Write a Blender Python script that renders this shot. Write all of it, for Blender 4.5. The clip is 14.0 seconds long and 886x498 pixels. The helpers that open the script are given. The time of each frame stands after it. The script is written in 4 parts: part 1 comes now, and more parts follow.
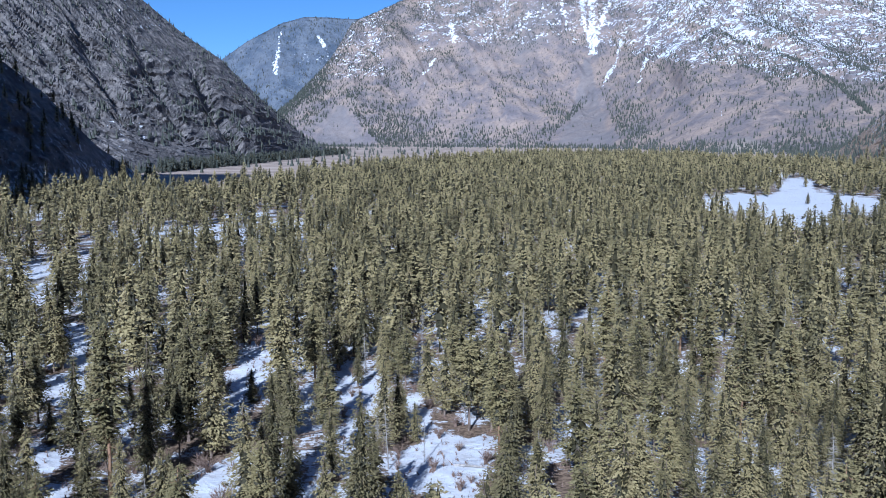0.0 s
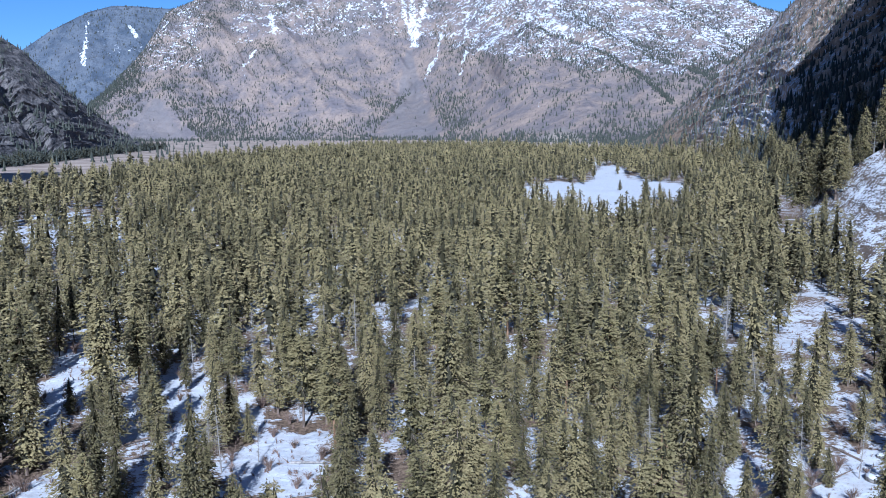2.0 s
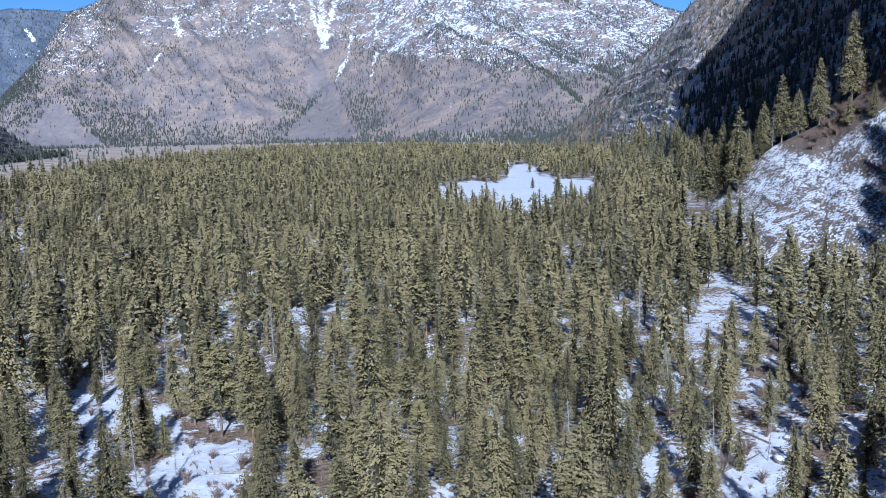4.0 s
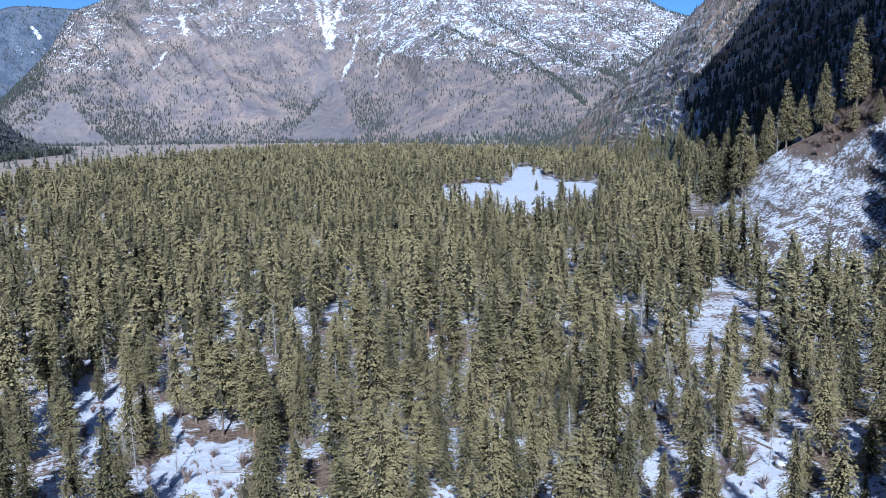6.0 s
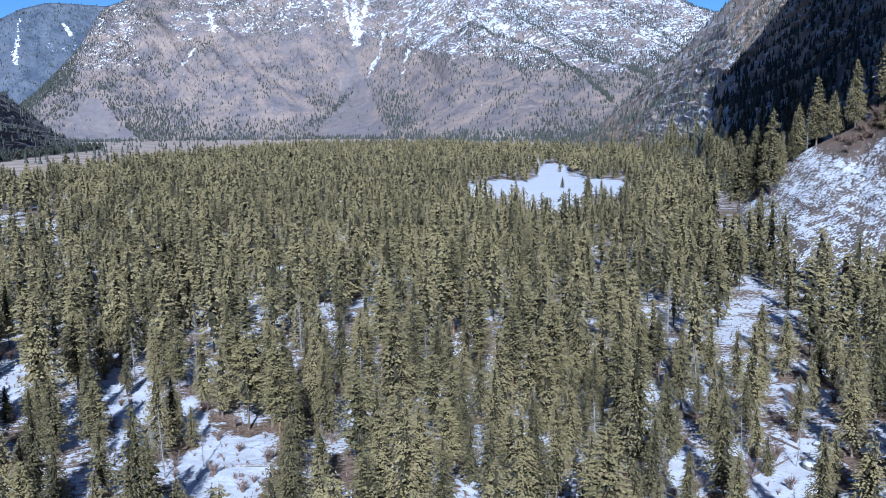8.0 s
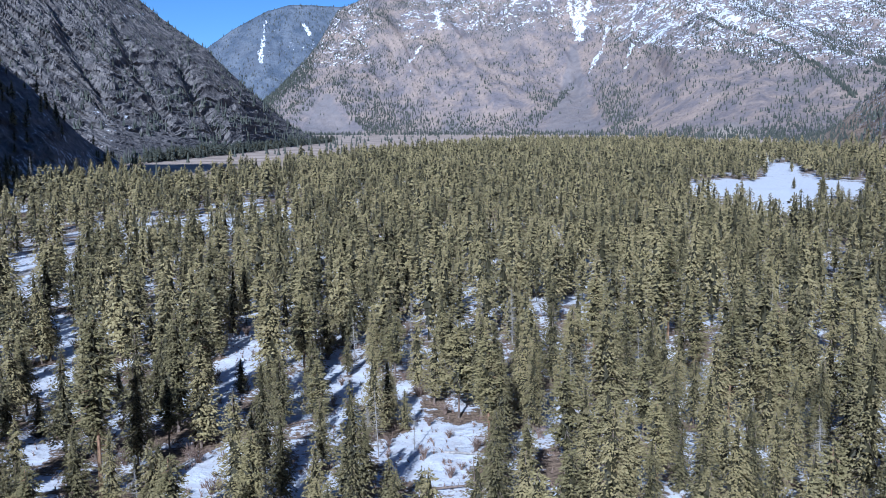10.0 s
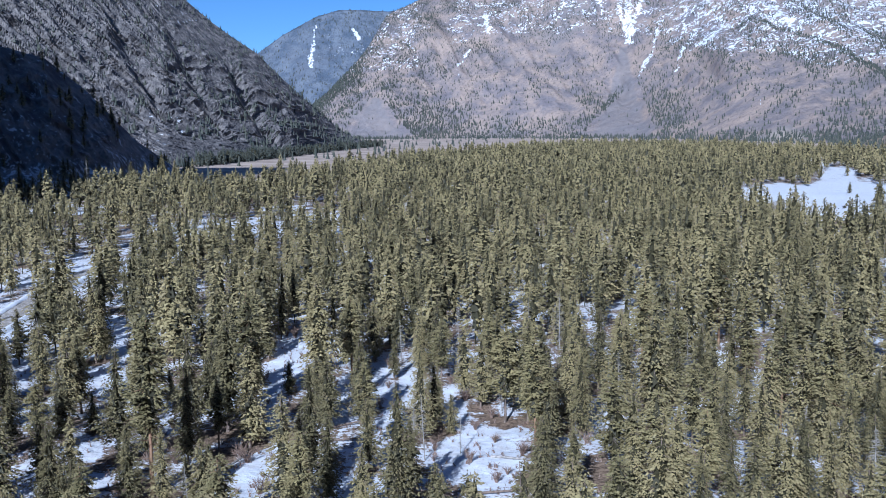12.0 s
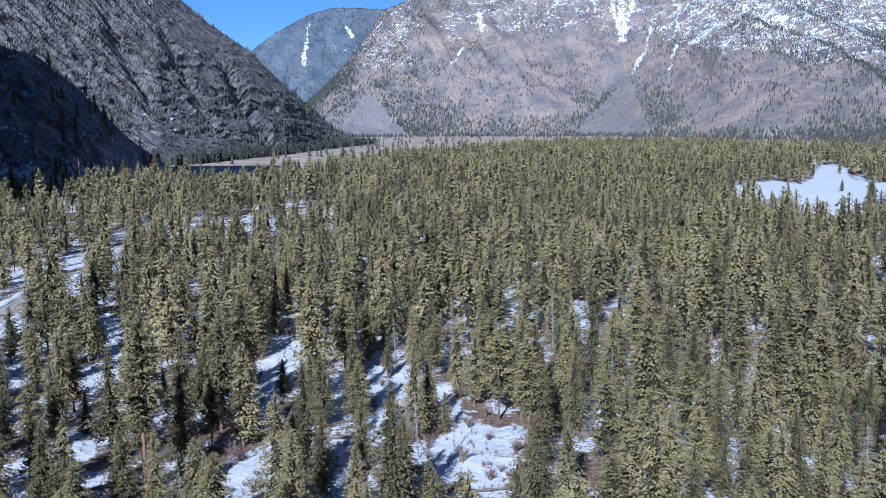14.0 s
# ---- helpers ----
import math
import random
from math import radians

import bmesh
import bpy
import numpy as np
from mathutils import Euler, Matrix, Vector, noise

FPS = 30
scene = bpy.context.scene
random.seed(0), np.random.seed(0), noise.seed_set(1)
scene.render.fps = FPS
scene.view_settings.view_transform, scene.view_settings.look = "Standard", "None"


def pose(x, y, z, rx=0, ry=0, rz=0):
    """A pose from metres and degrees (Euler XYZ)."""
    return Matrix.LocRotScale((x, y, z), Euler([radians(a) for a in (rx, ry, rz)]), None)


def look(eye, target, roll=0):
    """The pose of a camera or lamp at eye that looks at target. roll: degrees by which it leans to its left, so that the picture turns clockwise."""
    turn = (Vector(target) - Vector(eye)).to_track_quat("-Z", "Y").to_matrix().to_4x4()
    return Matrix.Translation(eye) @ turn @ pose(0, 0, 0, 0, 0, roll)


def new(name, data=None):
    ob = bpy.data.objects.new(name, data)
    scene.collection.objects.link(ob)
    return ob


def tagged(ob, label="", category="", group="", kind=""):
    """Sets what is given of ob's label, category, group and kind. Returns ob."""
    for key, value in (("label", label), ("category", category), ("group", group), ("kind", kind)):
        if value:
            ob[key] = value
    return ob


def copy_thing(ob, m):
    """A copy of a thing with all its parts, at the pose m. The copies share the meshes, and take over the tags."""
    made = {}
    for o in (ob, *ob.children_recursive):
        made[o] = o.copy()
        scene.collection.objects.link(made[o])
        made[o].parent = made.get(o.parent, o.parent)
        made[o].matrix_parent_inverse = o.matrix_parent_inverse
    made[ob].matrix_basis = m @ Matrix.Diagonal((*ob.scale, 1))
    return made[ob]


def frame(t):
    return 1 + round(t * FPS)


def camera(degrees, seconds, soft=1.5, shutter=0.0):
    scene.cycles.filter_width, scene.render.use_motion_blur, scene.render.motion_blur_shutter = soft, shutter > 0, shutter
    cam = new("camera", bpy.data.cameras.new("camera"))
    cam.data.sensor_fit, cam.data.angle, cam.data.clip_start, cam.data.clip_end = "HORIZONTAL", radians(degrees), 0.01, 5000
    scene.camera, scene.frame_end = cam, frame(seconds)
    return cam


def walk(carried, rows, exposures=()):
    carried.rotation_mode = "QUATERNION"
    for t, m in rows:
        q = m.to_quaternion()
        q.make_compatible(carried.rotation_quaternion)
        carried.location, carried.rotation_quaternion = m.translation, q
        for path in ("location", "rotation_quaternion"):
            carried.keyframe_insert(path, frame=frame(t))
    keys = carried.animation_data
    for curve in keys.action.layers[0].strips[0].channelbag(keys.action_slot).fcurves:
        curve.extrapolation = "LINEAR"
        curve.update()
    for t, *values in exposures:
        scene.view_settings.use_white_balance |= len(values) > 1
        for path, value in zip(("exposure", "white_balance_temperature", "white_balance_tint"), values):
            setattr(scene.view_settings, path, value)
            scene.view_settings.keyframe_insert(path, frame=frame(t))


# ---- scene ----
# ---------------------------------------------------------------- camera
cam = camera(52.2, 14.0, soft=0.8)
EYE = (0.0, 0.0, 46.0)
# seconds, yaw, pitch, roll of a drone that hovers and turns on the spot
TURN = (
    (0.0, 0.00, -7.30, 0.00), (0.5, -0.10, -7.32, 0.12), (1.0, -3.17, -7.54, 0.39), (1.5, -4.99, -7.75, 0.51),
    (2.0, -10.96, -7.82, 0.54), (2.5, -13.60, -7.85, 1.16), (3.0, -15.50, -8.11, 2.06), (3.2, -16.05, -8.10, 1.90),
    (5.5, -16.32, -7.52, 1.09), (6.0, -16.16, -7.75, 0.88), (6.5, -16.00, -7.91, 0.95), (7.0, -15.86, -7.86, 0.98),
    (7.2, -15.75, -7.89, 0.95), (9.3, -7.18, -7.95, 0.40), (9.5, -5.22, -7.98, 0.35), (10.0, -0.82, -8.07, 0.46),
    (10.5, 1.33, -8.09, 0.63), (11.0, 2.23, -7.95, 0.60), (11.5, 2.24, -7.71, 0.52), (12.0, 2.19, -7.81, 0.54),
    (12.5, 2.15, -7.93, 0.67), (13.0, 2.07, -7.88, 0.70), (13.5, 1.94, -7.93, 0.58), (14.0, 1.78, -7.94, 0.52),
)
walk(cam, [(t, pose(*EYE, 90 + p, r, y)) for t, y, p, r in TURN], exposures=[(0.0, 0.65, 4800, 10), (14.0, 0.65, 4800, 10)])

# ---------------------------------------------------------------- world and sun
SUN_AZ, SUN_EL = 195.0, 31.0          # clockwise from straight ahead
world = bpy.data.worlds.new("sky")
scene.world = world
world.use_nodes = True
wt = world.node_tree
sky = wt.nodes.new("ShaderNodeTexSky")
sky.sky_type = 'NISHITA'
sky.sun_disc = False
sky.sun_elevation = radians(SUN_EL)
sky.sun_rotation = radians(SUN_AZ)
sky.altitude = 2500
sky.air_density, sky.dust_density, sky.ozone_density = 1.0, 0.0, 6.0
wt.nodes["Background"].inputs["Strength"].default_value = 0.056
wt.links.new(sky.outputs[0], wt.nodes["Background"].inputs["Color"])
sun = new("sun", bpy.data.lights.new("sun", 'SUN'))
sun.data.energy, sun.data.angle, sun.data.color = 5.0, radians(0.55), (1.0, 0.95, 0.88)
_a, _e = radians(SUN_AZ), radians(SUN_EL)
TO_SUN = Vector((math.sin(_a) * math.cos(_e), math.cos(_a) * math.cos(_e), math.sin(_e)))
sun.matrix_world = look(TO_SUN * 100, (0, 0, 0))


# ---------------------------------------------------------------- noise
def _hash(i, j, k, seed):
    h = (i.astype(np.int64) * 374761393 + j.astype(np.int64) * 668265263 + k.astype(np.int64) * 2147483647 + seed * 1274126177) & 0x7FFFFFFF
    h = ((h ^ (h >> 13)) * 1274126177) & 0x7FFFFFFF
    return ((h ^ (h >> 16)) & 0xFFFF) / 65535.0


def vnoise(x, y, seed=0):
    """Smooth value noise, 0 to 1, one cell a unit."""
    x, y = np.asarray(x, float), np.asarray(y, float)
    i, j = np.floor(x), np.floor(y)
    u, v = x - i, y - j
    u, v = u * u * (3 - 2 * u), v * v * (3 - 2 * v)
    z = np.zeros_like(i)
    a, b = _hash(i, j, z, seed), _hash(i + 1, j, z, seed)
    c, d = _hash(i, j + 1, z, seed), _hash(i + 1, j + 1, z, seed)
    return (a * (1 - u) + b * u) * (1 - v) + (c * (1 - u) + d * u) * v


def fbm(x, y, seed=0, octaves=4, gain=0.5):
    s, amp, tot = 0.0, 1.0, 0.0
    for o in range(octaves):
        s = s + amp * vnoise(np.asarray(x) * 2 ** o + 17.3 * o, np.asarray(y) * 2 ** o - 9.1 * o, seed + o)
        tot, amp = tot + amp, amp * gain
    return s / tot


def ridged(x, y, seed=0, octaves=4):
    s, amp, tot = 0.0, 1.0, 0.0
    for o in range(octaves):
        s = s + amp * (1 - np.abs(2 * vnoise(np.asarray(x) * 2 ** o + 5.7 * o, np.asarray(y) * 2 ** o + 3.3 * o, seed + o) - 1))
        tot, amp = tot + amp, amp * 0.5
    return s / tot


def smooth(e0, e1, x):
    t = np.clip((np.asarray(x, float) - e0) / (e1 - e0), 0, 1)
    return t * t * (3 - 2 * t)


# ---------------------------------------------------------------- node helpers
class Nodes:
    """A few short words for building a node tree."""

    def __init__(self, name):
        self.mat = bpy.data.materials.new(name)
        self.mat.use_nodes = True
        self.t = self.mat.node_tree
        self.bsdf = self.t.nodes["Principled BSDF"]

    def put(self, sock, v):
        if isinstance(v, bpy.types.NodeSocket):
            self.t.links.new(v, sock)
        elif v is not None:
            sock.default_value = v

    def coord(self):
        return self.t.nodes.new("ShaderNodeTexCoord").outputs["Object"]

    def noise(self, scale, detail=4, rough=0.55, vec=None, stretch=None):
        n = self.t.nodes.new("ShaderNodeTexNoise")
        vec = vec or self.coord()
        if stretch:
            m = self.t.nodes.new("ShaderNodeMapping")
            m.inputs["Scale"].default_value = stretch
            self.t.links.new(vec, m.inputs["Vector"])
            vec = m.outputs[0]
        self.t.links.new(vec, n.inputs["Vector"])
        n.inputs["Scale"].default_value, n.inputs["Detail"].default_value, n.inputs["Roughness"].default_value = scale, detail, rough
        return n.outputs["Fac"]

    def voronoi(self, scale, vec=None, feature='F1'):
        n = self.t.nodes.new("ShaderNodeTexVoronoi")
        n.feature = feature
        self.t.links.new(vec or self.coord(), n.inputs["Vector"])
        n.inputs["Scale"].default_value = scale
        return n.outputs["Distance"]

    def attr(self, name):
        n = self.t.nodes.new("ShaderNodeAttribute")
        n.attribute_name = name
        return n.outputs["Fac"]

    def random(self):
        return self.t.nodes.new("ShaderNodeObjectInfo").outputs["Random"]

    def island(self):
        return self.t.nodes.new("ShaderNodeNewGeometry").outputs["Random Per Island"]

    def math(self, op, a, b=0.5):
        n = self.t.nodes.new("ShaderNodeMath")
        n.operation = op
        self.put(n.inputs[0], a)
        self.put(n.inputs[1], b)
        return n.outputs[0]

    def step(self, v, lo, hi, a=0.0, b=1.0):
        n = self.t.nodes.new("ShaderNodeMapRange")
        n.interpolation_type = 'SMOOTHSTEP'
        for i, q in enumerate((v, lo, hi, a, b)):
            self.put(n.inputs[i], q)
        return n.outputs[0]

    def mix(self, f, a, b, blend='MIX'):
        n = self.t.nodes.new("ShaderNodeMix")
        n.data_type, n.blend_type = 'RGBA', blend
        self.put(n.inputs[0], f)
        for i, q in ((6, a), (7, b)):
            self.put(n.inputs[i], (*q, 1.0) if isinstance(q, tuple) else q)
        return n.outputs[2]

    def bump(self, h, strength, dist):
        n = self.t.nodes.new("ShaderNodeBump")
        n.inputs["Strength"].default_value, n.inputs["Distance"].default_value = strength, dist
        self.t.links.new(h, n.inputs["Height"])
        self.t.links.new(n.outputs[0], self.bsdf.inputs["Normal"])

    def done(self, colour, rough=0.8, spec=0.3):
        self.put(self.bsdf.inputs["Base Color"], (*colour, 1.0) if isinstance(colour, tuple) else colour)
        self.put(self.bsdf.inputs["Roughness"], rough)
        self.put(self.bsdf.inputs["Specular IOR Level"], spec)
        return self.mat


def foliage(name, dark, light, brown, flick=0.6, alone=True):
    """Needles: the tone differs from tree to tree, and less from spray to spray."""
    n = Nodes(name)
    tone = n.random() if alone else n.attr("tone")
    c = n.mix(n.step(tone, 0.0, 1.0), dark, light)
    c = n.mix(n.step(n.island(), 0.0, 0.45, flick, 0.0), c, tuple(0.3 * v for v in dark))
    c = n.mix(n.step(n.island(), 0.6, 1.0, 0.0, 0.8 * flick), c, tuple(1.2 * v for v in light))
    c = n.mix(n.step(n.noise(0.35, 3), 0.5, 0.75, 0.0, 0.5), c, brown)
    c = n.mix(n.step(n.attr("tone"), -1.0, -0.9, 1.0, 0.0), c, (0.034, 0.030, 0.014))     # inner core coloured near black to stand in for shade between boughs
    return n.done(c, 0.65, 0.25)


def bark(name, a, b):
    n = Nodes(name)
    c = n.mix(n.step(n.noise(3.0, 5, stretch=(1, 1, 0.15)), 0.35, 0.65), a, b)
    n.bump(n.noise(14, 4, stretch=(1, 1, 0.2)), 0.6, 0.05)
    return n.done(c, 0.9, 0.15)


def twig(name, a, b):
    n = Nodes(name)
    c = n.mix(n.island(), a, b)
    return n.done(c, 0.9, 0.15)


SNOW = (0.60, 0.61, 0.645)


def ground_material():
    n = Nodes("snowy_forest_floor")
    bare = n.attr("bare")
    m = n.math('ADD', n.math('MULTIPLY', n.noise(0.09, 5, 0.62), 0.5), n.math('MULTIPLY', n.noise(1.1, 6, 0.7), 0.5))
    snow = n.step(n.math('SUBTRACT', m, bare), -0.02, 0.03)
    litter = n.mix(n.step(n.noise(1.8, 5), 0.3, 0.7), (0.075, 0.05, 0.034), (0.24, 0.17, 0.115))
    grass = n.mix(n.step(n.noise(0.02, 6, 0.65), 0.35, 0.65), (0.24, 0.185, 0.145), (0.44, 0.35, 0.28))
    soil = n.mix(n.attr("meadow"), litter, grass)
    white = n.mix(n.step(n.noise(0.5, 5), 0.35, 0.75), SNOW, (0.53, 0.51, 0.51))
    white = n.mix(n.step(n.noise(2.6, 3, 0.6), 0.62, 0.68, 0.0, 0.75), white, litter)
    n.bump(n.noise(0.7, 6, 0.6), 0.7, 0.5)
    return n.done(n.mix(snow, soil, white), n.step(snow, 0, 1, 0.95, 0.6), 0.2)


def mountain_material(name, rock_a, rock_b, soil, grain, bump, speck):
    n = Nodes(name)
    r = n.mix(n.step(n.noise(grain, 7, 0.66), 0.36, 0.64), rock_a, rock_b)
    r = n.mix(n.step(n.noise(grain * 9, 5, 0.65), 0.45, 0.72, 0.0, 0.5), r, tuple(0.5 * v for v in rock_a))
    r = n.mix(n.step(n.noise(grain * 0.33, 4, 0.6), 0.52, 0.68, 0.0, 0.65), r, tuple(1.0 * v for v in soil))
    scree = n.mix(n.step(n.noise(grain * 5, 5, 0.6), 0.3, 0.7), tuple(0.88 * v for v in soil), tuple(1.1 * v for v in soil))
    talus = n.attr("talus")
    scree = n.mix(n.attr("sand"), scree, (0.46, 0.385, 0.30))
    r = n.mix(n.math('MULTIPLY', talus, 0.8), r, n.mix(n.step(n.noise(grain * 0.7, 4), 0.5, 0.8, 0.0, 0.5), scree, tuple(1.12 * v for v in soil)))
    m = n.math('ADD', n.math('MULTIPLY', n.noise(speck, 3, 0.6), 0.6), n.math('MULTIPLY', n.noise(speck * 0.21, 4, 0.6), 0.4))
    snow = n.step(n.math('ADD', m, n.attr("snow")), 0.99, 1.05)
    crag = n.math('ADD', n.noise(grain * 3, 8, 0.7), n.math('MULTIPLY', n.voronoi(grain * 2.2), 0.6))
    n.bump(crag, bump, 0.2 / grain)
    return n.done(n.mix(snow, r, SNOW), 0.9, 0.15)


M_GROUND = ground_material()
# brown rock with a slight mauve cast that stands in for haze
M_MAIN = mountain_material("haze_tinted_rock", (0.162, 0.141, 0.144), (0.292, 0.225, 0.182), (0.164, 0.148, 0.148), 0.012, 0.55, 0.085)
# blue of the far rock is distance haze put into its colour
M_BLUE = mountain_material("haze_blue_far_rock", (0.075, 0.092, 0.123), (0.136, 0.150, 0.176), (0.106, 0.114, 0.136), 0.012, 0.7, 0.08)
M_LEFT = mountain_material("grey_cliff_rock", (0.076, 0.071, 0.073), (0.194, 0.175, 0.165), (0.112, 0.101, 0.100), 0.085, 1.0, 0.14)
# same rock as the grey cliff, colours raised to lighten the shaded spur
M_SPUR = mountain_material("brightened_spur_rock", (0.115, 0.108, 0.112), (0.30, 0.275, 0.26), (0.16, 0.145, 0.145), 0.05, 1.2, 0.30)
M_RIGHT = mountain_material("wooded_slope_rock", (0.230, 0.176, 0.132), (0.500, 0.365, 0.255), (0.215, 0.170, 0.132), 0.04, 0.7, 0.30)
M_KNOLL = mountain_material("snowy_scree", (0.088, 0.070, 0.057), (0.176, 0.136, 0.106), (0.141, 0.101, 0.075), 0.12, 0.6, 1.5)
NEEDLES = ((0.100, 0.085, 0.038), (0.250, 0.204, 0.094), (0.210, 0.158, 0.090), 0.31)
M_FIR = foliage("fir_needles", *NEEDLES)
M_PINE = foliage("pine_needles", (0.110, 0.095, 0.042), (0.252, 0.208, 0.094), (0.210, 0.162, 0.09), 0.36)
M_FOREST = foliage("forest_needles", *NEEDLES, False)
# needle colours lightened and greyed to imitate haze on distant slopes
M_SLOPETREE = foliage("haze_lightened_needles", (0.034, 0.040, 0.034), (0.066, 0.069, 0.051), (0.072, 0.070, 0.054), 0.3, False)
M_BARK = bark("grey_brown_bark", (0.10, 0.075, 0.058), (0.22, 0.17, 0.14))
M_ORANGE = bark("orange_pine_bark", (0.15, 0.09, 0.055), (0.29, 0.18, 0.11))
M_DEAD = bark("weathered_dead_wood", (0.17, 0.155, 0.145), (0.36, 0.33, 0.30))
M_TWIG = twig("bare_brown_twigs", (0.13, 0.085, 0.062), (0.26, 0.19, 0.155))
M_DRYTWIG = twig("dry_brown_needles", (0.14, 0.095, 0.07), (0.24, 0.165, 0.115))


# ---------------------------------------------------------------- meshes
def mesh_of(name, verts, faces, mat, attrs=None, smooth_shade=False):
    """A mesh from numpy vertices and faces that all have as many corners."""
    verts, faces = np.asarray(verts, np.float32), np.asarray(faces, np.int32)
    me = bpy.data.meshes.new(name)
    me.vertices.add(len(verts))
    me.vertices.foreach_set("co", verts.ravel())
    k = faces.shape[1]
    me.loops.add(faces.size)
    me.loops.foreach_set("vertex_index", faces.ravel())
    me.polygons.add(len(faces))
    me.polygons.foreach_set("loop_start", np.arange(0, faces.size, k, dtype=np.int32))
    me.polygons.foreach_set("use_smooth", np.full(len(faces), smooth_shade))
    me.update(calc_edges=True)
    for key, val in (attrs or {}).items():
        a = me.attributes.new(key, 'FLOAT', 'POINT')
        a.data.foreach_set("value", np.asarray(val, np.float32))
    me.materials.append(mat)
    return me


def part(name, me, parent, label=""):
    ob = new(name, me)
    ob.parent = parent
    return tagged(ob, label)


def grid_faces(nu, nv):
    i, j = np.meshgrid(np.arange(nu - 1), np.arange(nv - 1), indexing='ij')
    a = (i * nv + j).ravel()
    return np.stack([a, a + nv, a + nv + 1, a + 1], 1)


def polar(az, d):
    a = np.radians(az)
    return np.sin(a) * d, np.cos(a) * d


def blob(az, el, ca, ce, ra, re):
    return np.exp(-((az - ca) / ra) ** 2 - ((el - ce) / re) ** 2)


# brown needle litter melted free round trunks: azimuth, distance, radius
LITTER = ((0.9, 137, 4.5), (3.9, 113, 3.5), (-3.2, 133, 4.5), (-18.5, 134, 5), (-13.2, 133, 5), (-16.5, 128, 4), (37.7, 169, 4), (39.8, 155, 5), (8.6, 115, 5), (10.2, 110, 4), (26.0, 112, 4), (-21.9, 118, 3.5))


# ---------------------------------------------------------------- single trees
# single trees that stand out: azimuth, distance, height, kind
LEFT_STAND = (
    (-28.7, 140, 9.5, 1), (-28.0, 191, 11.4, 4), (-27.2, 118, 11.2, 1), (-26.8, 168, 12.5, 1), (-25.6, 120, 9.8, 4), (-25.5, 151, 14.6, 1),
    (-24.2, 144, 6.4, 7), (-23.8, 187, 15.7, 1), (-23.3, 188, 9.1, 4), (-22.9, 142, 7.5, 7), (-22.3, 113, 10.6, 1), (-21.4, 148, 16.5, 0),
    (-21.0, 115, 23.2, 5), (-19.6, 159, 5.0, 7), (-18.9, 115, 5.4, 7), (-18.5, 134, 17.7, 0), (-17.5, 117, 6.3, 7), (-16.2, 137, 19.0, 3),
    (-14.9, 130, 15.8, 1), (-14.6, 133, 7.4, 7), (-13.5, 178, 9.1, 4), (-12.3, 154, 6.0, 7), (-11.8, 107, 11.8, 1), (-10.3, 147, 21.6, 3),
)
MIDDLE_STAND = (
    (-10.0, 105, 11.8, 1), (-7.8, 101, 9.0, 7), (-7.8, 151, 9.5, 4), (-7.3, 117, 10.0, 1), (-6.8, 173, 11.9, 4), (-5.7, 183, 11.9, 4),
    (-5.5, 105, 9.6, 4), (-5.5, 161, 7.6, 4), (-4.5, 108, 9.9, 4), (-3.0, 100, 7.5, 7), (-3.0, 134, 10.7, 1), (-1.8, 132, 6.4, 7),
    (-1.0, 150, 12.5, 4), (0.1, 144, 12.2, 4), (1.7, 137, 15.5, 6), (3.2, 138, 16.5, 3), (4.0, 112, 9.1, 7), (5.0, 131, 7.0, 7),
    (6.0, 133, 16.2, 0), (6.2, 108, 9.2, 6), (7.7, 155, 14.8, 1), (8.7, 112, 15.2, 6), (10.0, 112, 12.9, 4), (11.2, 133, 20.3, 0),
)
RIGHT_STAND = (
    (11.5, 108, 14.2, 6), (12.8, 109, 11.6, 4), (13.6, 123, 13.7, 6), (14.8, 128, 11.4, 4), (15.3, 117, 7.9, 1), (16.7, 136, 11.1, 4),
    (17.5, 102, 11.2, 4), (18.6, 110, 9.5, 6), (18.8, 146, 17.6, 0), (20.3, 145, 11.5, 4), (21.6, 155, 14.9, 1), (22.6, 117, 11.2, 1),
    (23.0, 163, 13.5, 4), (23.4, 94, 7.1, 1), (25.3, 95, 7.2, 4), (26.7, 97, 9.2, 1), (26.7, 114, 21.6, 2), (28.2, 97, 8.0, 4),
    (28.6, 135, 8.3, 4), (29.3, 124, 7.3, 4), (30.1, 95, 5.1, 7), (30.5, 142, 7.3, 4), (32.2, 111, 14.2, 1), (32.8, 161, 10.9, 1),
)
KNOLL_STAND = (
    (33.1, 104, 9.1, 1), (33.4, 96, 7.0, 7), (34.1, 128, 7.5, 7), (34.3, 156, 11.7, 0), (34.8, 122, 5.5, 7), (35.6, 170, 11.8, 1),
    (36.5, 138, 9.1, 1), (37.4, 165, 11.2, 4), (38.2, 105, 6.2, 7), (38.3, 166, 10.1, 4), (39.5, 131, 14.6, 0), (40.5, 117, 6.1, 7),
    (40.9, 157, 12.6, 0), (41.9, 109, 7.0, 1),
)
STANDING = LEFT_STAND + MIDDLE_STAND + RIGHT_STAND + KNOLL_STAND


# ---------------------------------------------------------------- valley floor
ROAD = ((-36, 178), (-31, 214), (-28.9, 235), (-27.2, 257), (-25.6, 281), (-24.9, 297), (-23.3, 312), (-19.5, 345), (-16, 390), (-13, 440), (-10.5, 490))
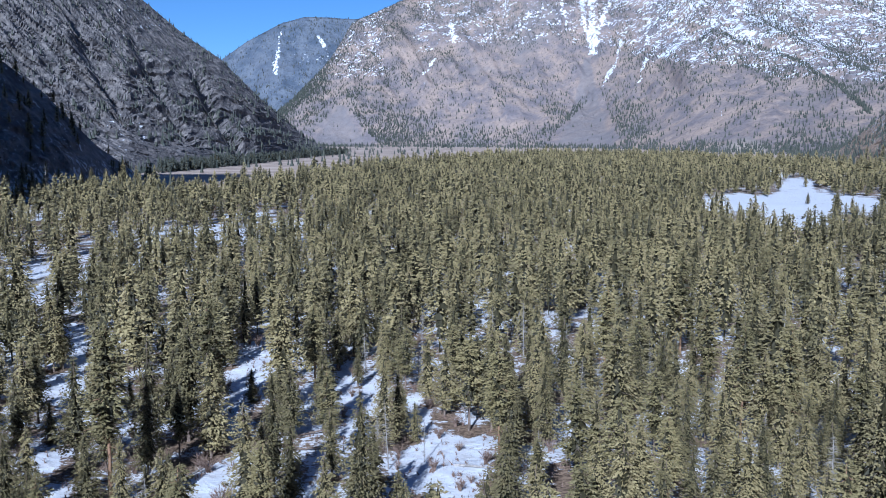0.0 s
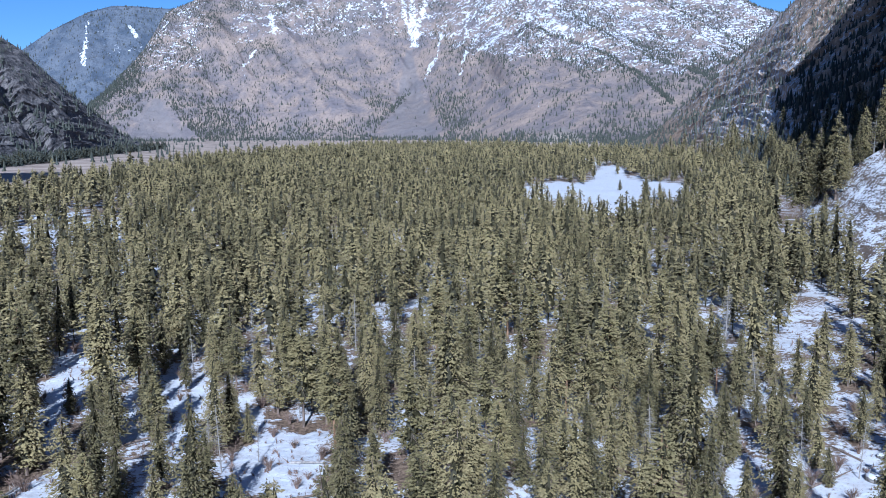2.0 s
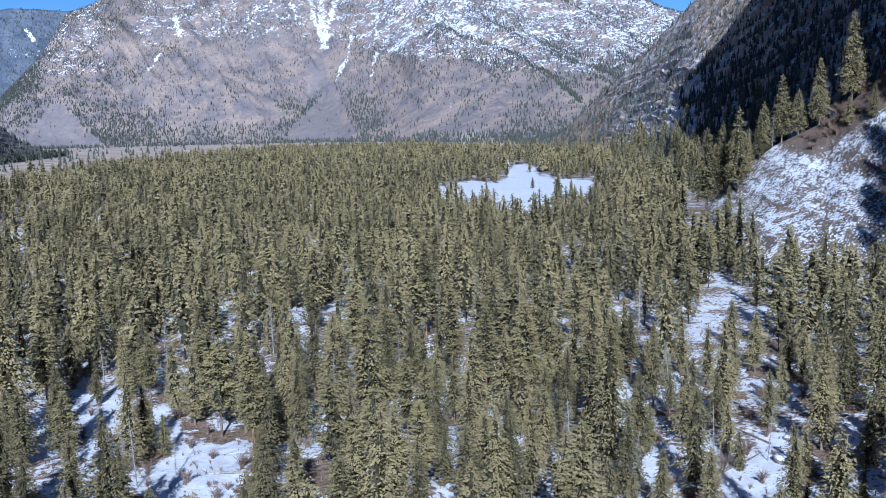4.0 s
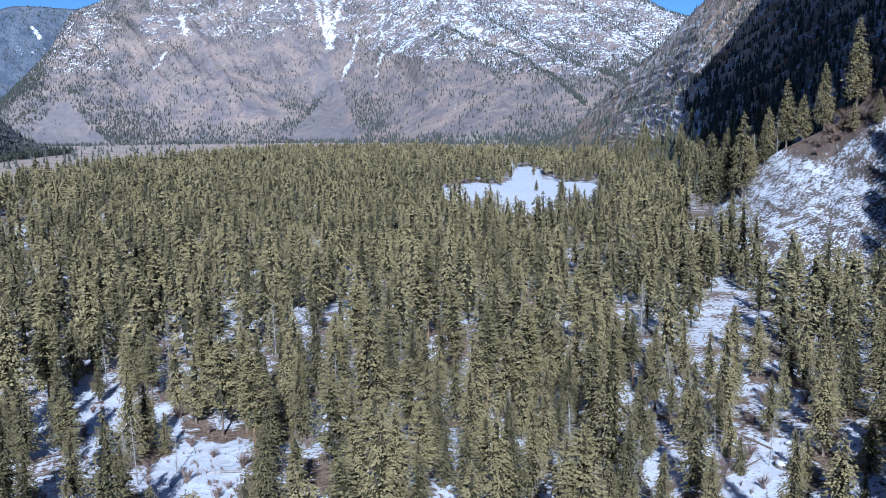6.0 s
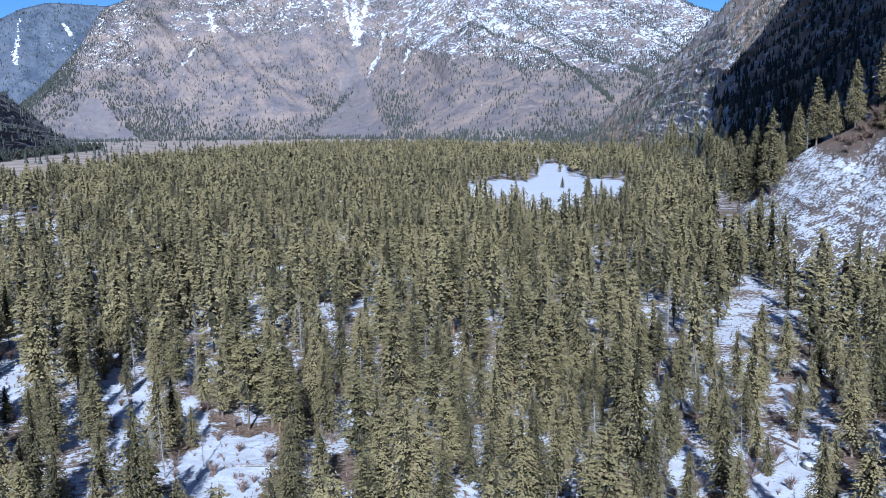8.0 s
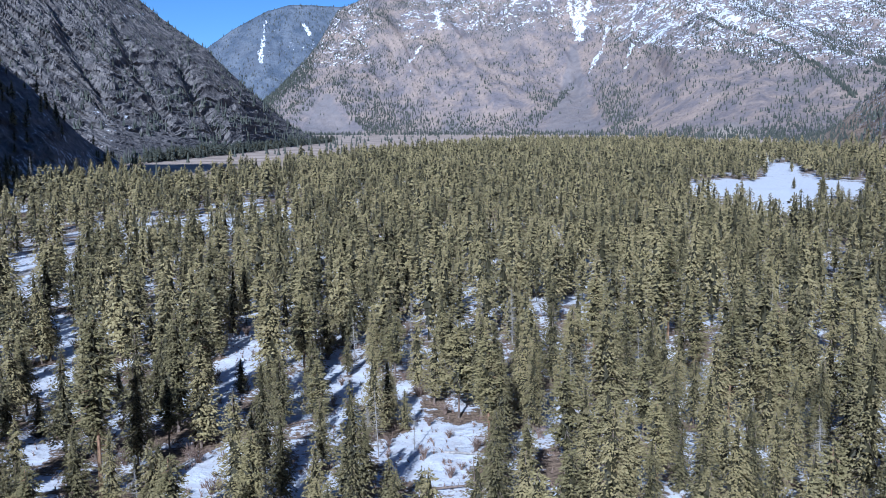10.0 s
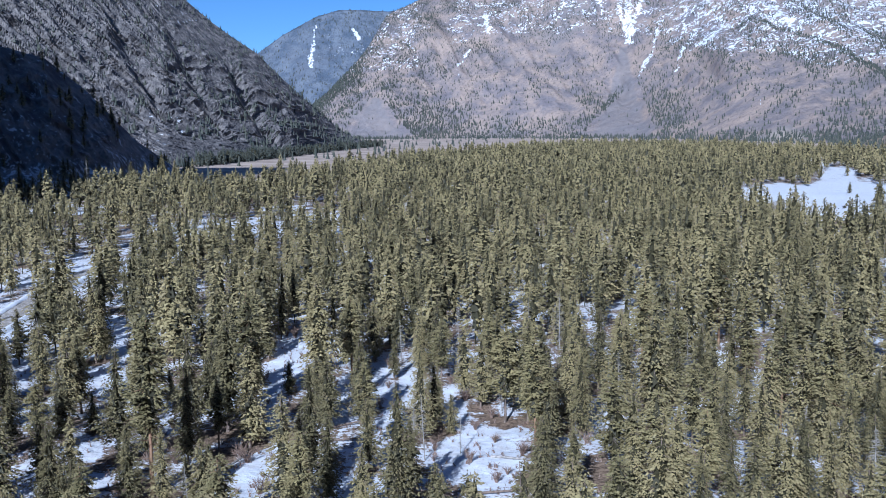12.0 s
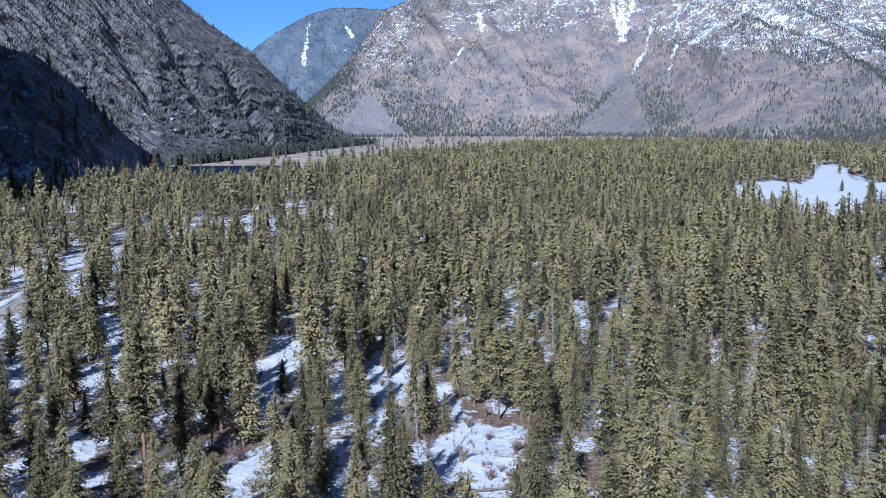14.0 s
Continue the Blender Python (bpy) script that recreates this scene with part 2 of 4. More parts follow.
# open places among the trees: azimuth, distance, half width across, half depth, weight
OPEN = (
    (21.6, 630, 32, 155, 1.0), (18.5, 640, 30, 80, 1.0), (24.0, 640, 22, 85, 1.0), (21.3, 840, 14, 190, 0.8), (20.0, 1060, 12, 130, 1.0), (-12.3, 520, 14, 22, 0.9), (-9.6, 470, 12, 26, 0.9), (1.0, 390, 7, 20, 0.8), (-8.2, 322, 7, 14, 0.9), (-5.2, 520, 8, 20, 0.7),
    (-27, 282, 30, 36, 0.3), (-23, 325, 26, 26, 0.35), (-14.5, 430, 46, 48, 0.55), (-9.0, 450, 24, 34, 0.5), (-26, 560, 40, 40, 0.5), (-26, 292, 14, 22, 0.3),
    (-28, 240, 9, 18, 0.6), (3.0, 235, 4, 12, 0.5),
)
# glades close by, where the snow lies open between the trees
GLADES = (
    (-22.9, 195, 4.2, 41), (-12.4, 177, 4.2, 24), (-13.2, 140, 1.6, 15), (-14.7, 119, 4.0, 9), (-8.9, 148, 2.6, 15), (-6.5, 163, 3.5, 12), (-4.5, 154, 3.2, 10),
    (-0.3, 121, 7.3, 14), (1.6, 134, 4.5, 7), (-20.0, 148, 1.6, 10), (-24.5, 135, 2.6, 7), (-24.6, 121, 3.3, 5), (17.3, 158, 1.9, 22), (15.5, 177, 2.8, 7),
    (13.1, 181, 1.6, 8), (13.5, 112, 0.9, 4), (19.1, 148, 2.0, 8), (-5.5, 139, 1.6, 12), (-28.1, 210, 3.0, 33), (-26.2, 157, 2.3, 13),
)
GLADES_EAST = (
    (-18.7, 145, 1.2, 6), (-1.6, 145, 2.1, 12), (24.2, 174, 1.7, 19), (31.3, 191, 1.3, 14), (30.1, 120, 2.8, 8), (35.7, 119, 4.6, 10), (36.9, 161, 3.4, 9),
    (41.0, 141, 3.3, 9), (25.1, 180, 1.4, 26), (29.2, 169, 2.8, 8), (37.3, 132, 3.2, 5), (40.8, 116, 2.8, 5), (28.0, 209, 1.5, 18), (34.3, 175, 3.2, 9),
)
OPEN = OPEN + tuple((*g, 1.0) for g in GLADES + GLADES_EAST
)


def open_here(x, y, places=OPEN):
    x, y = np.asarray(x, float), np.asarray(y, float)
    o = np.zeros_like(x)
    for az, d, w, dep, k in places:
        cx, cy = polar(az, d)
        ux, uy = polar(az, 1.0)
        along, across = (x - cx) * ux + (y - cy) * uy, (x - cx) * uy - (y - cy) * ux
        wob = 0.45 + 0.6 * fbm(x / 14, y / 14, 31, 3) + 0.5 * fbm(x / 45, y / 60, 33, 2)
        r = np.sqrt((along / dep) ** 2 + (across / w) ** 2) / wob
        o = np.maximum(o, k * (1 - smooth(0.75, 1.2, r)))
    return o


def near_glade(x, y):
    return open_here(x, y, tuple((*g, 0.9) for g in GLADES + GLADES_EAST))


def road_gap(x, y):
    x, y = np.asarray(x, float), np.asarray(y, float)
    pts = np.array([polar(a, d) for a, d in ROAD])
    best = np.full(np.shape(x), 1e9)
    for p, q in zip(pts[:-1], pts[1:]):
        t = np.clip(((x - p[0]) * (q - p)[0] + (y - p[1]) * (q - p)[1]) / ((q - p) @ (q - p)), 0, 1)
        best = np.minimum(best, np.hypot(x - p[0] - t * (q - p)[0], y - p[1] - t * (q - p)[1]))
    return best


def forest_reach(az):
    """How far the forest goes, by azimuth."""
    return np.interp(az, (-40, -26, -20, -15, -10, -5, 0, 6, 14, 22, 30, 60), (600, 670, 730, 720, 850, 1150, 1400, 1800, 1800, 1400, 720, 500))


def floor_z(x, y):
    x, y = np.asarray(x, float), np.asarray(y, float)
    d = np.hypot(x, y)
    return (fbm(x / 30, y / 30, 3, 4) - 0.5) * 2.6 * smooth(3000, 400, d) + (fbm(x / 5, y / 5, 8, 3) - 0.5) * 0.7 * smooth(500, 150, d)


def build_ground():
    az = np.concatenate([np.arange(-180, -46, 3.0), np.arange(-46, 56, 0.36), np.arange(56, 181, 3.0)])
    az = np.append(az[az < 180], 180.0)
    d = np.concatenate([[0.0], np.geomspace(12, 90, 26), np.linspace(91.3, 300, 160), np.geomspace(304, 4900, 110)])
    A, D = np.meshgrid(az, d, indexing='ij')
    x, y = polar(A, D)
    z = floor_z(x, y)
    reach = forest_reach(A)
    meadow = smooth(0.93, 1.05, D / reach + 0.06 * (fbm(x / 60, y / 60, 2) - 0.5))
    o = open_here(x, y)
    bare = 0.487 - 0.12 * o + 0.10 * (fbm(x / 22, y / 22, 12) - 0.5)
    bare = bare + 0.05 * smooth(150, 500, D) * (1 - o)
    bare = np.where(meadow > 0.02, bare + 0.14 * meadow, bare)
    bare = bare - 0.16 * blob(A, D, 4.5, 1450, 2.6, 130) - 0.12 * blob(A, D, -11.5, 1020, 1.5, 60)
    for ca, cd, r in LITTER + tuple((a, t, 0.16 * h + 0.6) for a, t, h, i in STANDING):
        cx, cy = polar(ca, cd)
        bare = bare + 0.16 * (1 - smooth(0.3, 1.2, np.hypot(x - cx, (y - cy) * 0.8) / (0.8 * r)))
    me = mesh_of("ground", np.stack([x, y, z], -1).reshape(-1, 3), grid_faces(len(az), len(d))[:, ::-1], M_GROUND,
                 {"bare": bare.ravel(), "meadow": meadow.ravel()}, True)
    tagged(new("ground", me), "snow-patched forest floor running into dry tan valley meadow", "ground", kind="structure")


build_ground()


# ---------------------------------------------------------------- mountains
class Slope:
    """A mountainside between a foot and a crest, both given by azimuth; the crest by its elevation seen from above the valley."""

    def __init__(self, foot, crest, bend, rib, rough, seed, foot_z=-6.0, crag=0.45, power=0.0, fall=1.4, lean=0.35, notches=()):
        self.foot, self.crest, self.bend, self.rib, self.rough, self.seed, self.foot_z, self.crag = np.array(foot, float), np.array(crest, float), bend, rib, rough, seed, foot_z, crag
        self.power, self.fall, self.lean, self.notches = power, fall, lean, notches

    def gully(self, az, s):
        """Ribs above 0 and the gullies between them below."""
        f, c = np.interp(az, self.foot[:, 0], self.foot[:, 1]), np.interp(az, self.crest[:, 0], self.crest[:, 2])
        w, v = np.radians(az) * (f + c) * 0.5, s * (c - f)
        lean = w + self.lean * v + 0.25 * self.rib * fbm(w / self.rib, v / self.rib, self.seed + 9, 3)
        return ridged(lean / self.rib, v / (self.rib * 4.5), self.seed, 4) - 0.55

    def at(self, az, s):
        az, s = np.broadcast_arrays(np.asarray(az, float), np.asarray(s, float))
        f = np.interp(az, self.foot[:, 0], self.foot[:, 1])
        c = np.interp(az, self.crest[:, 0], self.crest[:, 2])
        top = EYE[2] + c * np.tan(np.radians(np.interp(az, self.crest[:, 0], self.crest[:, 1])))
        t = np.clip(s, 0, 1)
        d = f + (c - f) * s
        up = t ** self.power if self.power else self.bend * t + (1 - self.bend) * t ** 2.2
        z = self.foot_z + (top - self.foot_z) * up - np.maximum(s - 1, 0) * (top + 60) * self.fall
        x, y = polar(az, d)
        w = np.radians(az) * (f + c) * 0.5            # metres along the slope
        v = s * (c - f)
        body = np.clip(4 * t * (1.02 - t), 0, 1) ** 0.7
        gul = self.gully(az, s)
        for a0, t0, a1, t1, wide, deep in self.notches:
            q = np.clip((t0 - t) / (t0 - t1), -0.1, 1.1)
            off = np.radians(az - (a0 + (a1 - a0) * q)) * d + 14 * (fbm(v / 40, w / 40, self.seed + 3, 3) - 0.5)
            z = z - deep * np.exp(-(off / wide) ** 2) * smooth(-0.1, 0.1, q) * smooth(1.1, 0.9, q)
        rough = np.minimum(self.rough, 0.30 * np.maximum(top + 4, 0))
        slant = w + self.lean * v
        fine = 1.6 * ridged(slant / (self.rib * 0.26), (v - self.lean * w) / (self.rib * 0.8), self.seed + 5, 3) ** 2.2 - 0.6
        z = z + body * rough * (gul + 0.2 * self.crag * fine) * smooth(0.0, 0.35, t)
        push = body * rough * 0.6 * (fbm(slant / (self.rib * 0.4), (v - self.lean * w) / (self.rib * 0.7), self.seed + 7, 4) - 0.5) + body * rough * 0.55 * self.crag * fine
        px, py = polar(az, 1.0)
        return np.stack([x - px * push, y - py * push, z], -1)


def elev(p):
    return np.degrees(np.arctan2(p[..., 2] - EYE[2], np.hypot(p[..., 0], p[..., 1])))


def along(az, el, line, width):
    """1 near a line of (azimuth, elevation) points and 0 away from it."""
    best = np.full(az.shape, 1e9)
    pts = np.array(line, float)
    for p, q in zip(pts[:-1], pts[1:]):
        t = np.clip(((az - p[0]) * (q - p)[0] + (el - p[1]) * (q - p)[1]) / ((q - p) @ (q - p)), 0, 1)
        best = np.minimum(best, np.hypot(az - p[0] - t * (q - p)[0], el - p[1] - t * (q - p)[1]))
    return 1 - smooth(0.4, 1.0, best / width)


def build_slope(name, slope, az0, az1, na, ns, mat, paint, label, back=1.25):
    az = np.linspace(az0, az1, na)
    s = np.concatenate([np.linspace(0, 1, ns), np.linspace(1, back, 6)[1:]])
    A, S = np.meshgrid(az, s, indexing='ij')
    p = slope.at(A, S)
    snow, talus = paint(A, elev(p), S, p)
    sand = blob(A, elev(p), 18.4, -1.0, 1.1, 0.5) if slope is MAIN else np.zeros_like(A)
    talus = np.maximum(talus, sand)
    me = mesh_of(name, p.reshape(-1, 3), grid_faces(na, len(s))[:, ::-1], mat, {"snow": snow.ravel(), "talus": talus.ravel(), "sand": sand.ravel()}, slope in (MAIN, BLUE))
    return tagged(new(name, me), label, "mountain", kind="structure")


MAIN = Slope(
    ((-16, 3300), (-7, 3150), (0, 3100), (5, 2950), (10, 2800), (15, 2400), (20, 2150), (27, 2000), (40, 1900), (50, 1900)),
    ((-16, -1, 3400), (-11, 0.6, 3500), (-9, 2.3, 3600), (-7, 4.4, 3800), (-5.6, 6.6, 3950), (-3.6, 7.5, 4050), (0, 9.0, 4200), (5, 10.5, 4300), (12, 11, 4300),
     (20, 10.5, 4200), (25, 8.8, 4100), (28, 7.6, 4000), (29.8, 6.6, 3900), (31.5, 6.1, 3800), (35, 5, 3600), (50, 4, 3400)), 0.62, 330, 165, 21, -6.0, 0.16, lean=0.3)
BLUE = Slope(
    ((-30, 4000), (0, 4000), (10, 4000)),
    ((-30, 2.0, 4600), (-15, 3.6, 4700), (-13.4, 4.5, 4750), (-12, 5.5, 4750), (-9.9, 6.62, 4720), (-8.5, 7.0, 4720), (-7, 7.0, 4720), (-5.4, 6.9, 4720), (-3, 7.2, 4720), (10, 7, 4720)),
    0.8, 240, 50, 41)
LEFT = Slope(
    ((-48, 900), (-30, 950), (-24, 1000), (-19, 1080), (-15.7, 1200), (-11.6, 1420), (-7.3, 1900), (-6.2, 2050)),
    ((-48, 22, 1350), (-32, 17, 1500), (-22, 11, 1700), (-17.4, 7.3, 1800), (-16, 6.1, 1820), (-13.6, 4.4, 1850), (-12.1, 2.9, 1880), (-10.6, 1.5, 1920), (-8.7, -0.2, 2000), (-7.3, -0.95, 2040), (-6.2, -1.3, 2080)),
    0.55, 48, 26, 61, -6.0, 0.75, lean=0.8,
    notches=((-15.2, 0.82, -11.9, 0.12, 14, 26), (-18.6, 0.8, -15.5, 0.25, 12, 12), (-22.0, 0.75, -19.0, 0.3, 14, 14)))
SPUR = Slope(
    ((-48, 520), (-34, 600), (-28.4, 640), (-25.5, 650), (-22.3, 690), (-19, 830), (-17.5, 950)),
    ((-48, 13, 700), (-36, 8, 780), (-31, 6, 800), (-27.8, 4.6, 820), (-25.5, 3.9, 830), (-23.5, 2.2, 840), (-20.9, -0.7, 860), (-18.7, -2.4, 900), (-17.5, -2.75, 960)),
    0.75, 40, 24, 81, -6.0, 0.8)
RIGHT = Slope(
    ((20.5, 2000), (21.7, 1750), (24.8, 1135), (28.2, 850), (31.6, 590), (36, 500), (42, 470), (58, 430)),
    ((20.5, -1.4, 2150), (21.7, -1.3, 2100), (23.6, -0.9, 1950), (24.9, 0.2, 1850), (26.2, 1.5, 1750), (28.3, 3.5, 1600), (30.0, 5.1, 1480), (31.6, 6.7, 1380), (35, 10, 1200), (42, 16, 1050), (58, 24, 900)),
    0.72, 80, 38, 101, -6.0, 0.7, lean=-0.5)
KNOLL = Slope(
    ((31.2, 330), (32.6, 300), (35, 275), (38, 262), (42, 250), (60, 215)),
    ((31.2, -7.2, 340), (32.6, -5.4, 345), (34.2, -3.4, 345), (36.4, -1.8, 342), (39.4, -0.3, 338), (41.3, 1.4, 335), (45, 4.5, 330), (60, 12, 300)),
    0.85, 30, 3.2, 121, -2.0)


CHUTES = (
    (((9.1, 8.6), (9.15, 7.0), (9.2, 5.0)), 0.50), (((8.4, 8.4), (8.6, 7.0), (9.0, 5.6)), 0.30), (((10.2, 8.0), (9.9, 6.9), (9.4, 5.6)), 0.28),
    (((7.2, 8.2), (7.5, 6.6)), 0.16), (((10.95, 5.4), (10.6, 4.2), (9.9, 2.8)), 0.20), (((12.55, 6.8), (12.45, 5.6)), 0.12),
    (((12.5, 4.4), (12.15, 3.8), (12.1, 3.0)), 0.16), (((12.8, 4.2), (14.5, 5.4), (16.3, 6.2)), 0.22), (((17.3, 7.6), (17.7, 6.4), (18.5, 5.5)), 0.30),
    (((17.15, 1.9), (17.1, 1.1)), 0.055), (((0.5, 6.6), (0.6, 5.8)), 0.28), (((-0.5, 4.5), (-1.2, 3.6)), 0.16), (((-1.2, 3.4), (-1.3, 2.4)), 0.08),
)
TALUS = ((8.9, 4.6, 2.5), (-6.4, 1.7, 3.0), (1.5, 0.0, 2.0), (18.4, -0.2, 3.2))
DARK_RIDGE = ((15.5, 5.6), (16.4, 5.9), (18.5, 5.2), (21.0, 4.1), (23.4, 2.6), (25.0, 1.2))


def paint_main(az, el, s, p):
    line = np.interp(az, (-10, -4, 0, 4, 8, 12, 16, 20, 24, 30), (2.4, 2.6, 4.6, 5.2, 5.0, 4.1, 3.3, 2.9, 2.3, 1.9)) + 1.3 * (fbm(az / 2.2, el / 1.6, 5) - 0.5)
    snow = (0.452 + 0.022 * smooth(8, 14, az)) * smooth(line - 0.5, line + 0.9, el) * smooth(-1.5, 1.5, np.abs(az + 2.5) + 4 * (fbm(az / 2, el / 2, 6) - 0.4)) + 0.022 * smooth(line + 1, line + 3, el) * smooth(11, 18, az)
    snow = np.maximum(snow, 0.50 * blob(az, el, -5.6, 3.9, 1.5, 1.0))
    for chute, w in CHUTES:
        wob = az + 0.35 * (fbm(az * 2, el * 2, 71) - 0.5) + 0.2 * (fbm(az * 9, el * 3, 72) - 0.5)
        snow = np.maximum(snow, (0.50 + 0.09 * fbm(az * 6, el * 4, 78, 3)) * along(wob, el + 0.4 * (fbm(az * 3, el * 3, 77) - 0.5), chute, w))
    talus = np.zeros_like(az)
    for ca, top, w in TALUS:
        h = np.clip((el + 1.0) / (top + 1.0), 0, 1)
        talus = np.maximum(talus, (1 - smooth(0.75, 1.05, np.abs(az - ca) / (w * (1 - 0.93 * h ** 0.5) + 0.02))) * (el < top) * (0.75 + 0.25 * fbm(az * 2, el * 2, 79)))
    return snow, talus


def paint_blue(az, el, s, p):
    snow = 0.30 * smooth(2.5, 4.5, el) * smooth(6.7, 5.6, el) + 0.12 * blob(az, el, -8, 4.5, 2.5, 1.2)
    for chute, w in ((((-10.0, 6.1), (-10.15, 5.0), (-10.3, 3.9)), 0.18), (((-10.3, 4.2), (-10.35, 3.7)), 0.34), (((-7.7, 5.9), (-7.3, 5.2)), 0.24)):
        snow = np.maximum(snow, 0.56 * along(az + 0.3 * (fbm(az * 4, el * 3, 73) - 0.5), el, chute, w))
    return snow, np.zeros_like(az)


def paint_left(az, el, s, p):
    snow = 0.33 + 0.10 * blob(az, el, -19.5, 0.0, 1.5, 2.0) + 0.08 * blob(az, el, -18.5, 6.5, 2.0, 1.5)
    talus = smooth(-13.5, -9.5, az + 1.3 * el) * smooth(0.75, 0.3, s)
    return snow * (1 - talus), talus


def paint_spur(az, el, s, p):
    return 0.42 + 0.11 * smooth(-1.0, -3.5, el), np.zeros_like(az)


def paint_right(az, el, s, p):
    snow = 0.455 + 0.03 * smooth(26, 28, az) * smooth(33, 31, az) + 0.05 * smooth(3, -3, el) * smooth(27, 29, az)
    return snow * smooth(20, 26, az + 0.8 * el), smooth(26, 22, az)


def paint_knoll(az, el, s, p):
    snow = 0.41 + 0.18 * fbm((az + 2.2 * el) / 1.2, el / 3, 9) - 0.36 * smooth(0.78, 1.0, s) * smooth(36, 40, az)
    return snow, smooth(0.8, 1.0, s)


build_slope("mountain_main", MAIN, -16, 50, 620, 150, M_MAIN, paint_main, "brown talus mountain with snow gullies and scattered conifers")
build_slope("mountain_far", BLUE, -30, 10, 260, 60, M_BLUE, paint_blue, "distant wooded mountain coloured blue-grey for haze, with snow chutes", 1.04)
build_slope("mountain_left", LEFT, -40, -6.2, 560, 200, M_LEFT, paint_left, "steep dark grey rock mountainside with thin snow")
build_slope("hillside_spur", SPUR, -48, -17.5, 340, 130, M_SPUR, paint_spur, "shaded rocky spur with snow ledges and conifers")
build_slope("mountain_right", RIGHT, 20.5, 58, 360, 140, M_RIGHT, paint_right, "wooded mountainside in shade with snow between trees")
build_slope("snowy_knoll", KNOLL, 31.2, 60, 240, 60, M_KNOLL, paint_knoll, "sunlit snowy scree slope with brown grass crest", 1.5)
# unseen canyon walls added behind and beside the view; the low sun leaves their shade on both flanks
# crest heights are set by where the shadow edges should fall
WALL_R = Slope(((44, 400), (47.5, 330), (52, 290), (70, 270), (110, 290), (170, 600)),
               ((44, 14, 500), (46, 33, 530), (48, 34, 540), (50, 35, 550), (52, 35.7, 556), (53, 37, 560), (58, 42.3, 560), (61, 44, 556), (75, 44, 520), (110, 36, 560), (170, 30, 900)), 0.9, 90, 14, 141, -6.0, 0.3, 0.35, 0.3)
WALL_L = Slope(((-170, 600), (-110, 400), (-80, 370), (-60, 375), (-52, 400), (-48, 440)),
               ((-170, 28, 900), (-110, 35, 560), (-92, 44, 500), (-80, 46, 465), (-60, 43, 465), (-54, 40.5, 480), (-50, 30, 490), (-48, 18, 490)), 0.9, 90, 14, 151, -6.0, 0.3, 0.0, 0.05)
build_slope("canyon_wall_right", WALL_R, 44, 170, 160, 40, M_RIGHT, paint_spur, "steep unseen canyon wall added to shade the valley side", 1.4)
build_slope("canyon_wall_left", WALL_L, -170, -48, 160, 40, M_LEFT, paint_spur, "steep unseen canyon wall added to shade the valley side", 2.6)


# ---------------------------------------------------------------- trees
def tufts(rng, centres, outward, length, width, blades):
    """Needle sprays: a few narrow triangles from each centre, drooping outward."""
    n = len(centres)
    c = np.repeat(centres, blades, 0)
    o = np.repeat(outward, blades, 0) + rng.normal(0, 0.55, (n * blades, 3))
    o /= np.linalg.norm(o, axis=1, keepdims=True) + 1e-9
    side = np.cross(o, rng.normal(0, 1, o.shape))
    side /= np.linalg.norm(side, axis=1, keepdims=True) + 1e-9
    ln = np.repeat(length, blades)[:, None] * rng.uniform(0.6, 1.25, (n * blades, 1))
    wd = np.repeat(width, blades)[:, None] * rng.uniform(0.7, 1.3, (n * blades, 1))
    v = np.stack([c - o * ln * 0.35 - side * wd * 0.5, c - o * ln * 0.2 + side * wd * 0.5, c + o * ln * 0.65], 1)
    return v.reshape(-1, 3), np.arange(n * blades * 3).reshape(-1, 3)


def crown_shape(kind, u):
    """Crown radius, 0 to 1, at the height u between crown base and tip."""
    if kind == "fir":
        return np.clip((1 - u) ** 0.78 * (0.55 + 0.45 * np.minimum(1, u / 0.2)) + 0.03, 0, 1)
    if kind == "slim":
        return np.clip(np.minimum(1, (1 - u) / 0.62) ** 0.8 * (0.6 + 0.4 * np.minimum(1, u / 0.2)) + 0.03, 0, 1)
    return np.clip((1 - u ** 2.2) ** 0.8 * (0.45 + 0.55 * np.minimum(1, u / 0.3)) + 0.04, 0, 1)


OCTA = np.array([(0, 2, 4), (2, 1, 4), (1, 3, 4), (3, 0, 4), (2, 0, 5), (1, 2, 5), (3, 1, 5), (0, 3, 5)])
TETRA = np.array([(0, 1, 3), (1, 2, 3), (2, 0, 3), (0, 2, 1)])


def clumps(rng, c, out, size, full, thick=0.34):
    """Bunches of needles: ragged flattened lumps that point outward, of eight faces or of four."""
    n = len(c)
    out = out / (np.linalg.norm(out, axis=1, keepdims=True) + 1e-9)
    across = np.cross(out, [0, 0, 1.0]) + rng.normal(0, 0.25, (n, 3))
    across /= np.linalg.norm(across, axis=1, keepdims=True) + 1e-9
    up = np.cross(across, out)
    s = size[:, None]
    k = lambda lo, hi: s * rng.uniform(lo, hi, (n, 1))
    if full:
        p = [c + out * k(0.5, 0.8) - up * k(0.0, 0.2), c - out * k(0.25, 0.5), c + across * k(0.25, 0.55), c - across * k(0.25, 0.55), c + up * k(0.4, 1.2) * thick, c - up * k(0.2, 0.7) * thick]
        face = OCTA
    else:
        p = [c + out * k(0.6, 1.0) - up * k(0.05, 0.25), c - out * k(0.1, 0.4) + across * k(0.4, 0.75), c - out * k(0.1, 0.4) - across * k(0.4, 0.75), c + up * k(0.7, 1.5) * thick]
        face = TETRA
    m = len(p)
    return np.stack(p, 1).reshape(-1, 3), (face[None] + np.arange(n)[:, None, None] * m).reshape(-1, 3)


